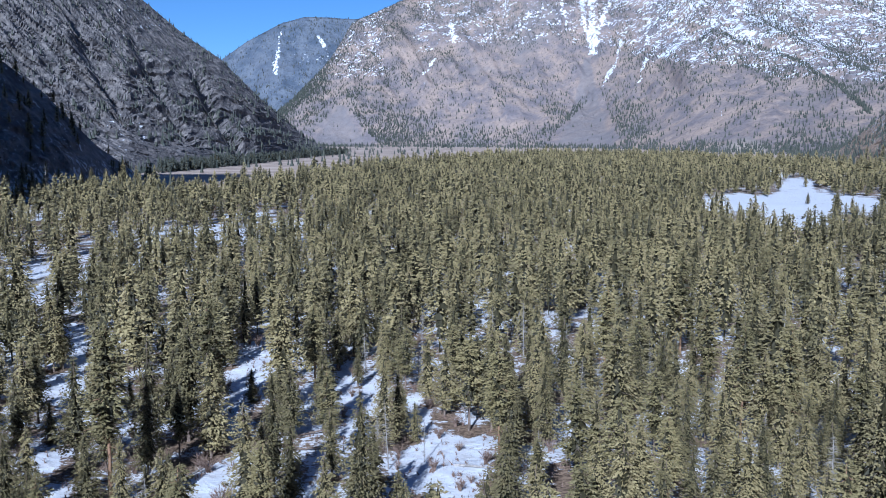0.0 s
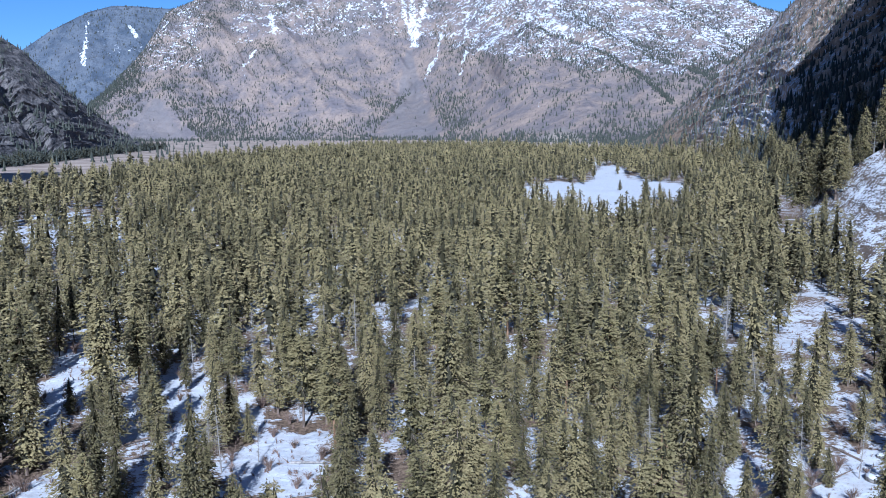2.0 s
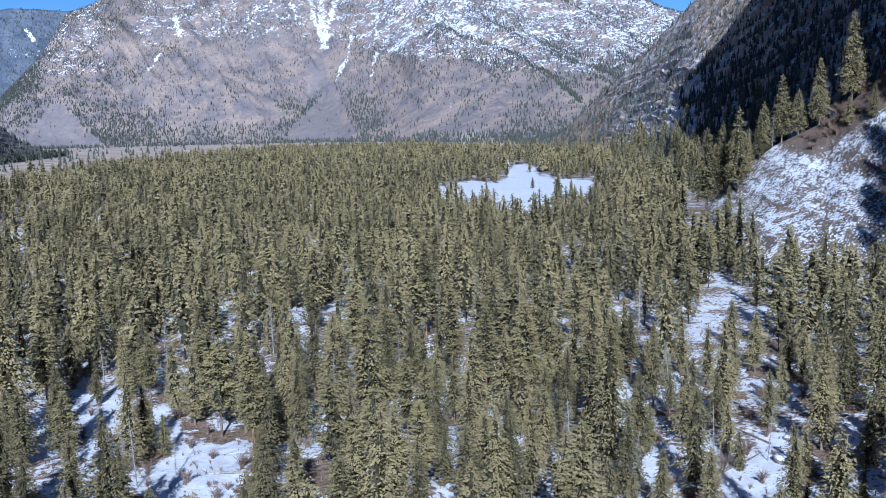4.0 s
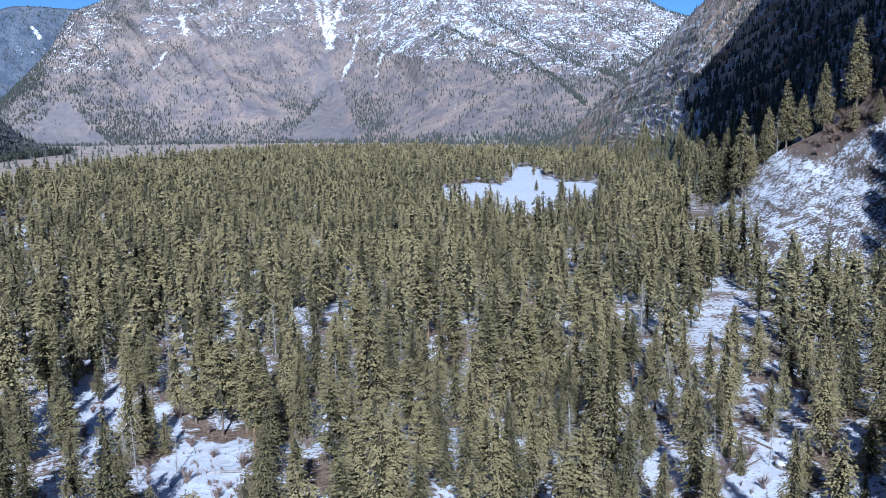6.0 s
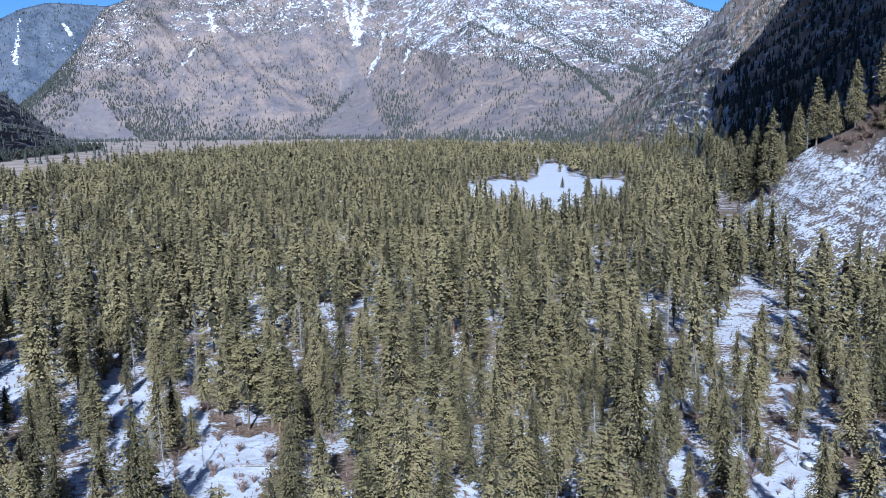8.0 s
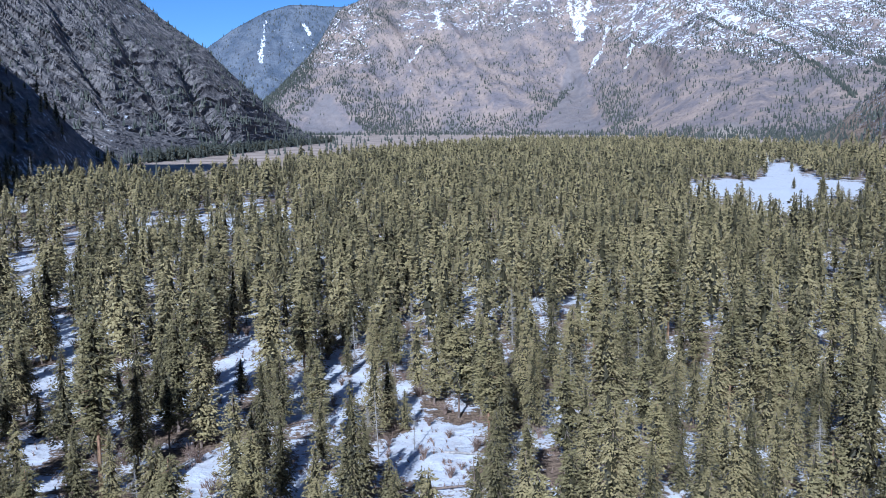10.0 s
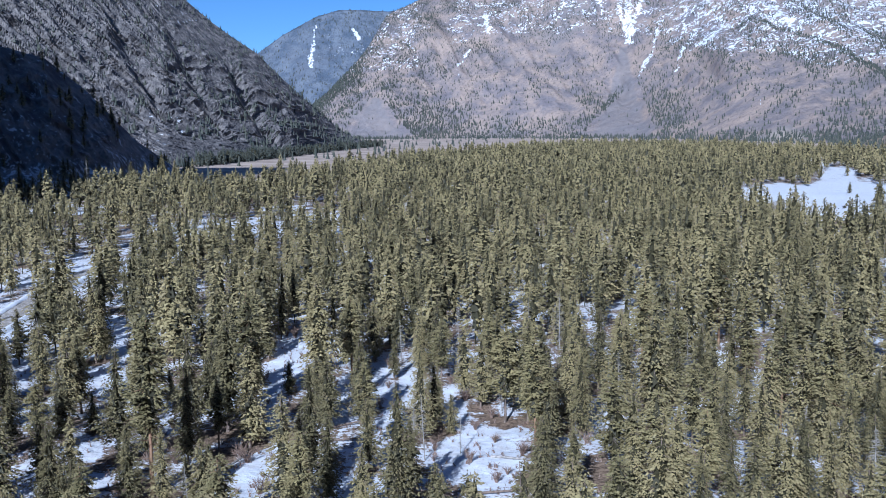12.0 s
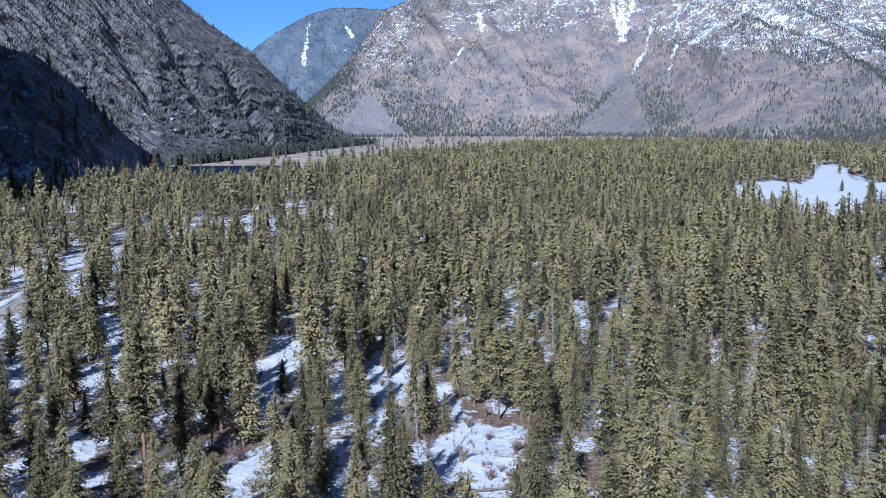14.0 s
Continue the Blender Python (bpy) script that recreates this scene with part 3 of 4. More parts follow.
def boughs(rng, kind, h, base, radius, step, arms, size, full, stations=(0.42, 0.7, 0.96), side=0.0, fringe=0):
    """A crown of boughs in whorls, each carrying bunches of needles along its length and at its sides."""
    z = np.repeat(np.arange(base, h - 0.4, step), arms)
    n = len(z)
    z = z + rng.normal(0, step * 0.22, n)
    u = np.clip((z - base) / (h - base), 0, 1)
    shape = crown_shape(kind, u)
    a = rng.uniform(0, 2 * np.pi, n)
    lop = rng.uniform(0, 6.28)
    length = np.maximum(0.2, radius * shape * rng.uniform(0.7, 1.12, n) * (1 + 0.14 * np.sin(a + lop)))
    rise = np.where(kind == "pine", 0.25, np.where(u > 0.7, 0.3, -0.05)) + rng.normal(0, 0.10, n)
    sag = 0.10 if kind == "pine" else 0.34
    o = np.stack([np.cos(a), np.sin(a), np.zeros(n)], 1)
    ac = np.stack([-np.sin(a), np.cos(a), np.zeros(n)], 1)
    cs, ds, ss = [], [], []
    for t in stations:
        room = (length * t > 0.35 * size) | (t == stations[-1])
        height = z + rise * length * t - sag * length * t ** 1.8
        tilt = np.stack([o[:, 0], o[:, 1], rise - sag * 1.3 * t], 1)
        for q in ((-1, 0, 1) if side and t > 0.5 else (0,)):
            ok = room & ((q == 0) | (length > 0.9))
            c = o * (length * t * (1 - 0.12 * abs(q)))[:, None] + ac * (q * side * length * t * rng.uniform(0.6, 1.2, n))[:, None] + rng.normal(0, 0.10, (n, 3))
            c[:, 2] += height - 0.06 * abs(q) * length
            d = tilt + ac * (0.7 * q) + rng.normal(0, 0.16, (n, 3))
            cs.append(c[ok])
            ds.append(d[ok])
            ss.append((size * rng.uniform(0.65, 1.3, n) * (0.55 + 0.45 * shape) * (1.1 - 0.25 * t))[ok])
    top = 4
    cs.append(np.stack([rng.normal(0, 0.06, top), rng.normal(0, 0.06, top), h - np.linspace(0.2, 1.0, top)], 1))
    ds.append(np.tile([[0.1, 0.05, 1.0]], (top, 1)) + rng.normal(0, 0.12, (top, 3)))
    ss.append(np.full(top, 0.55 * size))
    c, d, sz = np.concatenate(cs), np.concatenate(ds), np.concatenate(ss)
    v, f = clumps(rng, c, d, sz, full)
    if fringe:
        v, f = join([(v, f), tufts(rng, c, d, 0.9 * sz, 0.16 * sz, fringe)])
    return v, f


def sprays(rng, kind, h, base, radius, step, arms, stations=(0.22, 0.42, 0.6, 0.76, 0.9), fat=1.0):
    """Branches in whorls: each a drooping fan of flat needle blades on both sides of its axis."""
    z = np.repeat(np.arange(base, h - 0.25, step), arms)
    n = len(z)
    z = z + rng.normal(0, step * 0.3, n)
    u = np.clip((z - base) / (h - base), 0, 1)
    a = rng.uniform(0, 2 * np.pi, n)
    length = np.maximum(0.25, radius * crown_shape(kind, u) * rng.uniform(0.55, 1.12, n) * (1 + 0.15 * np.sin(a + 1.3)))
    lift = np.where(u > 0.75, 0.35, 0.05) + rng.normal(0, 0.08, n)
    out = np.stack([np.cos(a), np.sin(a), np.zeros(n)], 1)
    across = np.stack([-np.sin(a), np.cos(a), np.zeros(n)], 1)
    up = np.array([0, 0, 1.0])
    vs = []
    for t in stations:
        c = out * (length * t)[:, None] + up * (z + lift * length * t - 0.5 * length * t ** 1.7)[:, None]
        for side in (-1, 1):
            d = out * rng.uniform(0.4, 1.0, (n, 1)) + across * side * rng.uniform(0.5, 1.0, (n, 1)) + up * rng.normal(-0.18, 0.25, (n, 1))
            ln = (np.clip(length * 0.42 * (1.15 - 0.6 * t), 0.25, 1.1) * fat * rng.uniform(0.7, 1.3, n))[:, None]
            wide = (out * 0.75 + up * rng.normal(0.35, 0.45, (n, 1))) * ln * 0.27
            vs.append(np.stack([c - wide, c + wide, c + d * ln], 1))
    c = out * (length * 0.9)[:, None] + up * (z + lift * length * 0.9 - 0.42 * length)[:, None]
    vs.append(np.stack([c - across * 0.14 * fat, c + across * 0.14 * fat, c + out * (0.25 * length + 0.15)[:, None] - up * 0.1], 1))
    v = np.concatenate(vs).reshape(-1, 3)
    return v, np.arange(len(v)).reshape(-1, 3)


def tiers(rng, kind, h, base, radius, count, points):
    """A crown of ragged star-edged whorls, one above the other."""
    out = []
    for i in range(count):
        u = (i + rng.uniform(-0.25, 0.25)) / count if i else 0.0
        z = base + (h - base) * u
        a = np.linspace(0, 2 * np.pi, points, endpoint=False) + rng.uniform(0, 6.28) + rng.normal(0, 0.12, points)
        r = radius * float(crown_shape(kind, np.array(u))) * np.where(np.arange(points) % 2, 0.45, 1.12) * rng.uniform(0.65, 1.25, points)
        rim = np.stack([np.cos(a) * r, np.sin(a) * r, z + rng.normal(0, 0.3, points) - 0.25 * r], 1)
        rim[:, :2] += rng.normal(0, 0.12 * radius, 2) * (1 - u)
        tip = [[rng.normal(0, 0.1), rng.normal(0, 0.1), min(h, z + (h - base) / count * 1.7 + 0.3)]]
        out.append((np.concatenate([rim, tip]), np.array([[j, (j + 1) % points, points] for j in range(points)])))
    return join(out)


def tube(points, radii, sides):
    pts, n = np.array(points, float), len(points)
    d = np.gradient(pts, axis=0)
    d /= np.linalg.norm(d, axis=1, keepdims=True) + 1e-9
    ref = np.where(np.abs(d[:, 2:3]) > 0.8, [[1.0, 0, 0]], [[0, 0, 1.0]])
    a = np.cross(d, ref)
    a /= np.linalg.norm(a, axis=1, keepdims=True) + 1e-9
    b = np.cross(d, a)
    t = np.linspace(0, 2 * np.pi, sides, endpoint=False)
    ring = a[:, None] * np.cos(t)[None, :, None] + b[:, None] * np.sin(t)[None, :, None]
    v = pts[:, None] + ring * np.array(radii, float)[:, None, None]
    i, j = np.meshgrid(np.arange(n - 1), np.arange(sides), indexing='ij')
    q = np.stack([i * sides + j, i * sides + (j + 1) % sides, (i + 1) * sides + (j + 1) % sides, (i + 1) * sides + j], -1).reshape(-1, 4)
    return v.reshape(-1, 3), q


def join(pieces):
    vs, fs, k = [], [], 0
    for v, f in pieces:
        vs.append(v)
        fs.append(f + k)
        k += len(v)
    return np.concatenate(vs), np.concatenate(fs)


def trunk_mesh(rng, h, r):
    z = np.linspace(-0.6, h * 0.97, 9)
    bend = rng.normal(0, 0.012 * h, 2)
    pts = [(bend[0] * (q / h) ** 2 + rng.normal(0, 0.03), bend[1] * (q / h) ** 2 + rng.normal(0, 0.03), q) for q in z]
    return tube(pts, [r * (1.25 if q < 0.2 else 1.0) * (1 - 0.93 * max(q, 0) / h) + 0.012 for q in z], 8)


def limbs_mesh(rng, kind, h, base, radius, count, thick=0.05, droop=0.2):
    out = []
    for _ in range(count):
        u = rng.uniform(0, 0.92)
        z, a = base + (h - base) * u, rng.uniform(0, 6.28)
        r = radius * float(crown_shape(kind, np.array(u))) * rng.uniform(0.5, 1.0)
        ca, sa = math.cos(a), math.sin(a)
        out.append(tube([(0, 0, z), (ca * r * 0.5, sa * r * 0.5, z - droop * r * 0.3), (ca * r, sa * r, z - droop * r)], [thick, thick * 0.7, thick * 0.2], 4))
    return join(out)


# kind, height, crown base, radius, needle material, bark
KINDS = (
    ("fir", 18.0, 3.0, 4.0, M_FIR, M_BARK), ("fir", 15.0, 2.2, 3.6, M_FIR, M_BARK), ("fir", 22.0, 3.2, 4.7, M_FIR, M_BARK),
    ("slim", 18.0, 3.2, 2.8, M_FIR, M_BARK), ("slim", 14.0, 2.2, 2.5, M_FIR, M_BARK), ("pine", 22.0, 8.0, 3.2, M_PINE, M_ORANGE),
    ("pine", 16.0, 4.6, 3.2, M_PINE, M_BARK), ("fir", 10.0, 0.9, 2.8, M_FIR, M_BARK),
)
LABELS = {
    "fir": "tall olive-green fir tree standing in patchy snow", "slim": "slender olive-green conifer among the dense forest",
    "pine": "olive pine tree with bare lower trunk on snow",
}


def build_tree(i):
    kind, h, base, radius, leaf, wood = KINDS[i]
    rng = np.random.default_rng(100 + i)
    top = tagged(new("pine_tree" if kind == "pine" else "fir_tree"), LABELS[kind], "tree", "forest trees")
    v, f = trunk_mesh(rng, h, 0.011 * h + 0.03)
    part("trunk", mesh_of("trunk", v, f, wood, None, True), top)
    v, f = limbs_mesh(rng, kind, h, base * 0.5, radius, 34)
    tagged(part("branchwork", mesh_of("branchwork", v, f, wood), top), kind="stuff")
    needles = join([boughs(rng, kind, h, base, radius, 0.74, 7, 0.58 if kind != "pine" else 0.68, True, (0.42, 0.68, 0.93), 0.24, 2),
                    sprays(rng, kind, h, base, radius, 0.6, 8, (0.35, 0.6, 0.85), 0.62)])
    # dark core added inside the needles, coloured as the shade between boughs
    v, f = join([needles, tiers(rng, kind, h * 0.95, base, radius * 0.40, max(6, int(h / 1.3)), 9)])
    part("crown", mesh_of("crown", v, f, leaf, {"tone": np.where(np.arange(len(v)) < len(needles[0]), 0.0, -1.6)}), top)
    return top


def build_snag(i):
    rng = np.random.default_rng(300 + i)
    h = (17.0, 13.0)[i]
    top = tagged(new("dead_tree"), "bare grey dead conifer with thin branches", "tree", "dead trees")
    v, f = trunk_mesh(rng, h, 0.17)
    part("trunk", mesh_of("trunk", v, f, M_DEAD, None, True), top)
    v, f = limbs_mesh(rng, "slim", h, 2.0, 2.4, 150, 0.035, 0.1)
    tagged(part("branchwork", mesh_of("branchwork", v, f, M_DEAD), top), kind="stuff")
    return top


def spot(az, d):
    x, y = polar(az, d)
    return float(x), float(y), float(floor_z(x, y))


def plant(src, x, y, z, scale, turn, lean=0.0):
    ob = copy_thing(src, pose(x, y, z, lean, lean * 0.6, turn))
    ob.scale = (scale * (0.92 + 0.16 * ((turn * 7.7) % 1)), scale * (0.92 + 0.16 * ((turn * 3.3) % 1)), scale)
    return ob


def wanted(rng, x, y):
    """Chance that a tree stands here."""
    d, az = np.hypot(x, y), np.degrees(np.arctan2(x, y))
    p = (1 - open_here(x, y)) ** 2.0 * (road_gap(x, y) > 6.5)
    p *= smooth(1.02, 0.94, d / (forest_reach(az) * (0.94 + 0.12 * fbm(x / 60, y / 60, 2))))
    p *= 0.45 + 0.75 * smooth(0.35, 0.6, fbm(x / 26, y / 26, 15, 3))
    p = np.maximum(p, 0.8 * smooth(27.5, 29, az) * smooth(33.5, 32, az) * (d > 235))
    p = np.maximum(p, 0.9 * smooth(35.5, 37.5, az) * (d > 185))
    p *= 1 - 0.28 * smooth(-8, -16, az) * smooth(490, 400, d) * smooth(190, 240, d)
    p *= 1 - 0.18 * smooth(-20, -23, az) * smooth(175, 190, d) * smooth(330, 300, d)
    # crowns kept off the camera's sight lines to the big clearing and near glades
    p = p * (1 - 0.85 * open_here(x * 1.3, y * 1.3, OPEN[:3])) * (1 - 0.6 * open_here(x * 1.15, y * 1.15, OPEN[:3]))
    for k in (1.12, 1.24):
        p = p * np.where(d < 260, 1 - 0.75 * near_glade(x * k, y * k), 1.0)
    in_knoll = (az > 31.2) & (d > np.interp(az, KNOLL.foot[:, 0], KNOLL.foot[:, 1]) + 8)
    foot = np.where(az > 20.5, np.interp(az, RIGHT.foot[:, 0], RIGHT.foot[:, 1]), np.where(az < -17.5, np.interp(az, SPUR.foot[:, 0], SPUR.foot[:, 1]), 1e9))
    return np.where(in_knoll | (d > foot), 0, np.clip(p, 0, 1))


def scatter(rng, d0, d1, az0, az1, spacing):
    """Jittered grid of tree places in a sector."""
    n = int(d1 / spacing) + 2
    gx, gy = np.meshgrid(np.arange(-n, n + 1), np.arange(0, n + 1))
    x = (gx.ravel() + rng.uniform(-0.48, 0.48, gx.size)) * spacing
    y = (gy.ravel() + rng.uniform(-0.48, 0.48, gx.size)) * spacing
    d, az = np.hypot(x, y), np.degrees(np.arctan2(x, y))
    keep = (d > d0) & (d < d1) & (az > az0) & (az < az1)
    x, y = x[keep], y[keep]
    keep = rng.random(len(x)) < wanted(rng, x, y)
    return x[keep], y[keep]


def stuff_trees(name, protos, places, scales, turns, mat, label, rng):
    """Many trees in one mesh, from a few prototype crowns."""
    vs, fs, tones, k = [], [], [], 0
    pick = rng.integers(0, len(protos), len(places))
    for i, (pv, pf, inner) in enumerate(protos):
        sel = np.where(pick == i)[0]
        if not len(sel):
            continue
        c, s = np.cos(turns[sel]), np.sin(turns[sel])
        sc = scales[sel][:, None]
        fat = sc * rng.uniform(0.8, 1.2, (len(sel), 1))
        x = (pv[None, :, 0] * c[:, None] - pv[None, :, 1] * s[:, None]) * fat + places[sel, 0:1]
        y = (pv[None, :, 0] * s[:, None] + pv[None, :, 1] * c[:, None]) * fat + places[sel, 1:2]
        z = pv[None, :, 2] * sc + places[sel, 2:3]
        vs.append(np.stack([x, y, z], -1).reshape(-1, 3))
        off = k + np.arange(len(sel))[:, None, None] * len(pv)
        fs.append((pf[None] + off).reshape(-1, 3))
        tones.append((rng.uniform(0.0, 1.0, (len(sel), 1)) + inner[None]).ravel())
        k += len(sel) * len(pv)
    me = mesh_of(name, np.concatenate(vs), np.concatenate(fs), mat, {"tone": np.concatenate(tones)})
    return tagged(new(name, me), label, "trees", kind="stuff")


def tri(q):
    return np.concatenate([q[:, [0, 1, 2]], q[:, [0, 2, 3]]])


def proto(seed, kind, h, base, radius, bunch, spray, core, rings=(7, 7)):
    rng = np.random.default_rng(seed)
    tv, tf = tube([(0, 0, -1), (0, 0, h * 0.9)], [0.2, 0.04], 3)
    needles = join([boughs(rng, kind, h, base, radius, *bunch[:3], False, bunch[3]), sprays(rng, kind, h, base, radius, *spray)])
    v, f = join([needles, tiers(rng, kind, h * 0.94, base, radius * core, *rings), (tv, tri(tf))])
    return v, f, np.where(np.arange(len(v)) < len(needles[0]), 0.0, -3.0)      # inner core and stem take the dark tone painted for crown shade


FOREST = np.random.default_rng(7)
SOURCES = [build_tree(i) for i in range(len(KINDS))]
for i, src in enumerate(SOURCES):
    # the first of each kind stands in the wood too
    src.matrix_basis = pose(*spot(-33 + 9.6 * i, 184 + 5 * (i % 3)), 0, 0, 40 * i)
NEAR_EDGE = 166.0
for az, d, h, i in STANDING:
    plant(SOURCES[i], *spot(az, d), h / KINDS[i][1], az * 53 % 360, 1.2 * math.sin(az * 9))
taken = np.array([polar(a, d) for a, d, h, i in STANDING])
nx, ny = scatter(FOREST, 76, NEAR_EDGE, -36, 50, 5.6)
for x, y in zip(nx, ny):
    d = math.hypot(x, y)
    if np.hypot(taken[:, 0] - x, taken[:, 1] - y).min() < 4.2 or FOREST.random() > 0.64 + 0.22 * float(smooth(10, 16, math.degrees(math.atan2(x, y)))) + 0.34 * float(smooth(125, 160, d)):
        continue
    i = int(FOREST.choice(len(KINDS), p=(0.17, 0.15, 0.10, 0.17, 0.13, 0.08, 0.08, 0.12)))
    plant(SOURCES[i], float(x), float(y), float(floor_z(x, y)), float(FOREST.uniform(0.58, 0.92)), float(FOREST.uniform(0, 360)), float(FOREST.normal(0, 1.0)))

SHAPES = (("fir", 16, 2.6, 3.9), ("slim", 17, 3.2, 3.1), ("fir", 18, 3.2, 4.1), ("pine", 17, 4.6, 3.4), ("slim", 14, 2.4, 2.9), ("fir", 13, 1.8, 3.4), ("slim", 19, 3.8, 3.2), ("pine", 15, 4.2, 3.3))
MID = [proto(500 + i, *s, (0.9, 8, 0.80, (0.6, 0.93)), (1.0, 7, (0.75,), 0.95), 0.34) for i, s in enumerate(SHAPES)]
BACK = [proto(550 + i, *s, (1.0, 8, 1.08, (0.9,)), (1.2, 7, (0.62,), 1.2), 0.36) for i, s in enumerate(SHAPES)]
FARP = [proto(600 + i, *s, (1.35, 6, 1.75, (0.8,)), (1.7, 5, (0.6,), 1.6), 0.52) for i, s in enumerate(SHAPES)]
FARTHEST = [proto(650 + i, *s, (1.9, 5, 2.7, (0.68,)), (3.0, 3, (0.8,), 2.0), 0.6, (4, 6)) for i, s in enumerate(SHAPES)]
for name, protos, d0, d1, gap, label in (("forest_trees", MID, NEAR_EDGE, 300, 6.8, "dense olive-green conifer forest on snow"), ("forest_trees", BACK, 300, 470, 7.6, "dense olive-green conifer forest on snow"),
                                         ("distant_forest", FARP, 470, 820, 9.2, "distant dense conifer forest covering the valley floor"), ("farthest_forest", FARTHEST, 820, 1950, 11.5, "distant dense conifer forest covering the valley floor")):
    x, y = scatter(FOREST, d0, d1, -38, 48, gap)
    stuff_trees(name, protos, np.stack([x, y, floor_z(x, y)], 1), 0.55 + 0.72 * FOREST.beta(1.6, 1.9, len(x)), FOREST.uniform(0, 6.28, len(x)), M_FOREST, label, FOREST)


def slope_trees(name, slope, n, az0, az1, density, protos, size, label, seed, mat):
    rng = np.random.default_rng(seed)
    az, s = rng.uniform(az0, az1, n), rng.uniform(0.0, 1.02, n)
    p = slope.at(az, s)
    keep = rng.random(n) < density(az, elev(p), s)
    p = p[keep]
    p[:, 2] -= 0.5
    return stuff_trees(name, protos, p, size * rng.uniform(0.5, 1.1, len(p)) * np.interp(elev(p), (1.5, 5.0), (1.0, 0.72)), rng.uniform(0, 6.28, len(p)), mat, label, rng)


def cone_proto(seed, h, r):
    rng = np.random.default_rng(seed)
    out, k = [], 5
    for z0, z1, w in ((0.08, 0.6, 1.0), (0.4, 1.0, 0.62)):
        a = np.linspace(0, 2 * np.pi, k, endpoint=False) + rng.uniform(0, 1)
        rr = r * w * rng.uniform(0.7, 1.2, k)
        v = np.concatenate([np.stack([np.cos(a) * rr, np.sin(a) * rr, h * z0 + rng.uniform(-0.04, 0.04, k) * h], 1), [[0, 0, h * z1]]])
        out.append((v, np.array([[j, (j + 1) % k, k] for j in range(k)])))
    v, f = join(out)
    return v, f, np.zeros(len(v))


CONES = [cone_proto(700 + i, 17, 3.4) for i in range(4)]


def dens_main(az, el, s):
    line = np.interp(az, (-10, -4, 0, 4, 8, 12, 16, 20, 24, 30), (2.4, 2.6, 4.6, 5.2, 5.6, 4.4, 3.6, 3.2, 2.6, 2.2))
    # extra conifers added in the gullies stand in for their dark creases
    clump = 0.2 + 0.8 * smooth(0.42, 0.62, fbm(az / 1.1, el / 0.8, 55, 3)) + 0.9 * smooth(0.0, -0.16, MAIN.gully(az, s))
    d = (0.15 + 0.62 * smooth(line - 1.2, line + 0.4, el)) * clump
    d = d + 0.55 * blob(az, el, -3.4, 0.5, 2.6, 1.1) + 0.6 * blob(az, el, -4.2, -0.4, 3.0, 0.5) + 0.5 * blob(az, el, 11.7, 0.5, 1.2, 1.5) + 0.3 * blob(az, el, 3.0, -0.3, 3.2, 0.5)
    d = np.maximum(d, 0.6 * smooth(-0.3, -0.8, el))
    for ca, top, w in TALUS[:2]:
        h = np.clip((el + 1.0) / (top + 1.0), 0, 1)
        d = np.where((np.abs(az - ca) < w * (1 - 0.9 * h ** 0.7)) & (el < top) & (el > -0.75), 0.006, d)
    d = np.maximum(d, 0.55 * along(az, el, ((8.75, 2.0), (7.5, 0.7), (5.8, -0.35)), 0.3))
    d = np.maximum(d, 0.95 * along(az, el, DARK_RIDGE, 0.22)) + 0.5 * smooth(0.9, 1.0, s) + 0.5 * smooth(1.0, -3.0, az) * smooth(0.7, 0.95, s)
    for chute, w in CHUTES:
        d = d * (1 - 0.75 * along(az, el, chute, w))
    return d


slope_trees("mountain_trees", MAIN, 105000, -12, 33, dens_main, CONES, 0.76, "scattered dark conifers on the brown mountainside", 21, M_SLOPETREE)
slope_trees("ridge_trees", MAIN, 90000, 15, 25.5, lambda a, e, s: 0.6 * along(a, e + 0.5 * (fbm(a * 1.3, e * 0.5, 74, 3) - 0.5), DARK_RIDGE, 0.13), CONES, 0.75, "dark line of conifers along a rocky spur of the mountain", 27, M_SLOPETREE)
slope_trees("far_mountain_trees", BLUE, 9000, -18, 2, lambda a, e, s: 0.35 + 0.55 * smooth(5.2, 6.2, e), CONES, 1.0, "distant dark conifers on the far mountain", 22, M_SLOPETREE)
slope_trees("cliff_trees", LEFT, 15000, -34, -6.4, lambda a, e, s: 0.10 * smooth(0.1, 0.5, s) + 0.5 * smooth(0.93, 1.0, s) + 0.6 * smooth(0.12, 0.02, s) + 0.25 * smooth(0.5, 0.65, fbm(a / 1.5, e / 1.5, 5)), CONES, 0.72, "sparse dark conifers on the grey rock slope", 23, M_SLOPETREE)
slope_trees("spur_trees", SPUR, 1300, -40, -17.6, lambda a, e, s: 0.10 + 0.4 * smooth(0.9, 1.0, s) + 0.4 * smooth(0.1, 0.0, s), FARP, 0.85, "conifers on the shaded rocky spur", 24, M_FOREST)
slope_trees("slope_trees", RIGHT, 20000, 21, 52, lambda a, e, s: 0.14 + 0.32 * smooth(29.8, 31.8, a - 0.55 * e) + 0.4 * smooth(0.95, 1.0, s) + 0.3 * smooth(0.25, 0.05, s), CONES, 0.66, "dense conifers on the shaded mountainside", 25, M_SLOPETREE)



def knoll_spot(az, el):
    """The place on the knoll that is seen at that azimuth and elevation, and its distance."""
    s = np.linspace(0, 1.02, 200)
    p = KNOLL.at(np.full(200, az), s)
    q = p[np.argmin(np.abs(elev(p) - el))]
    return q, float(math.hypot(q[0], q[1]))


SNAGS = [build_snag(i) for i in range(2)]
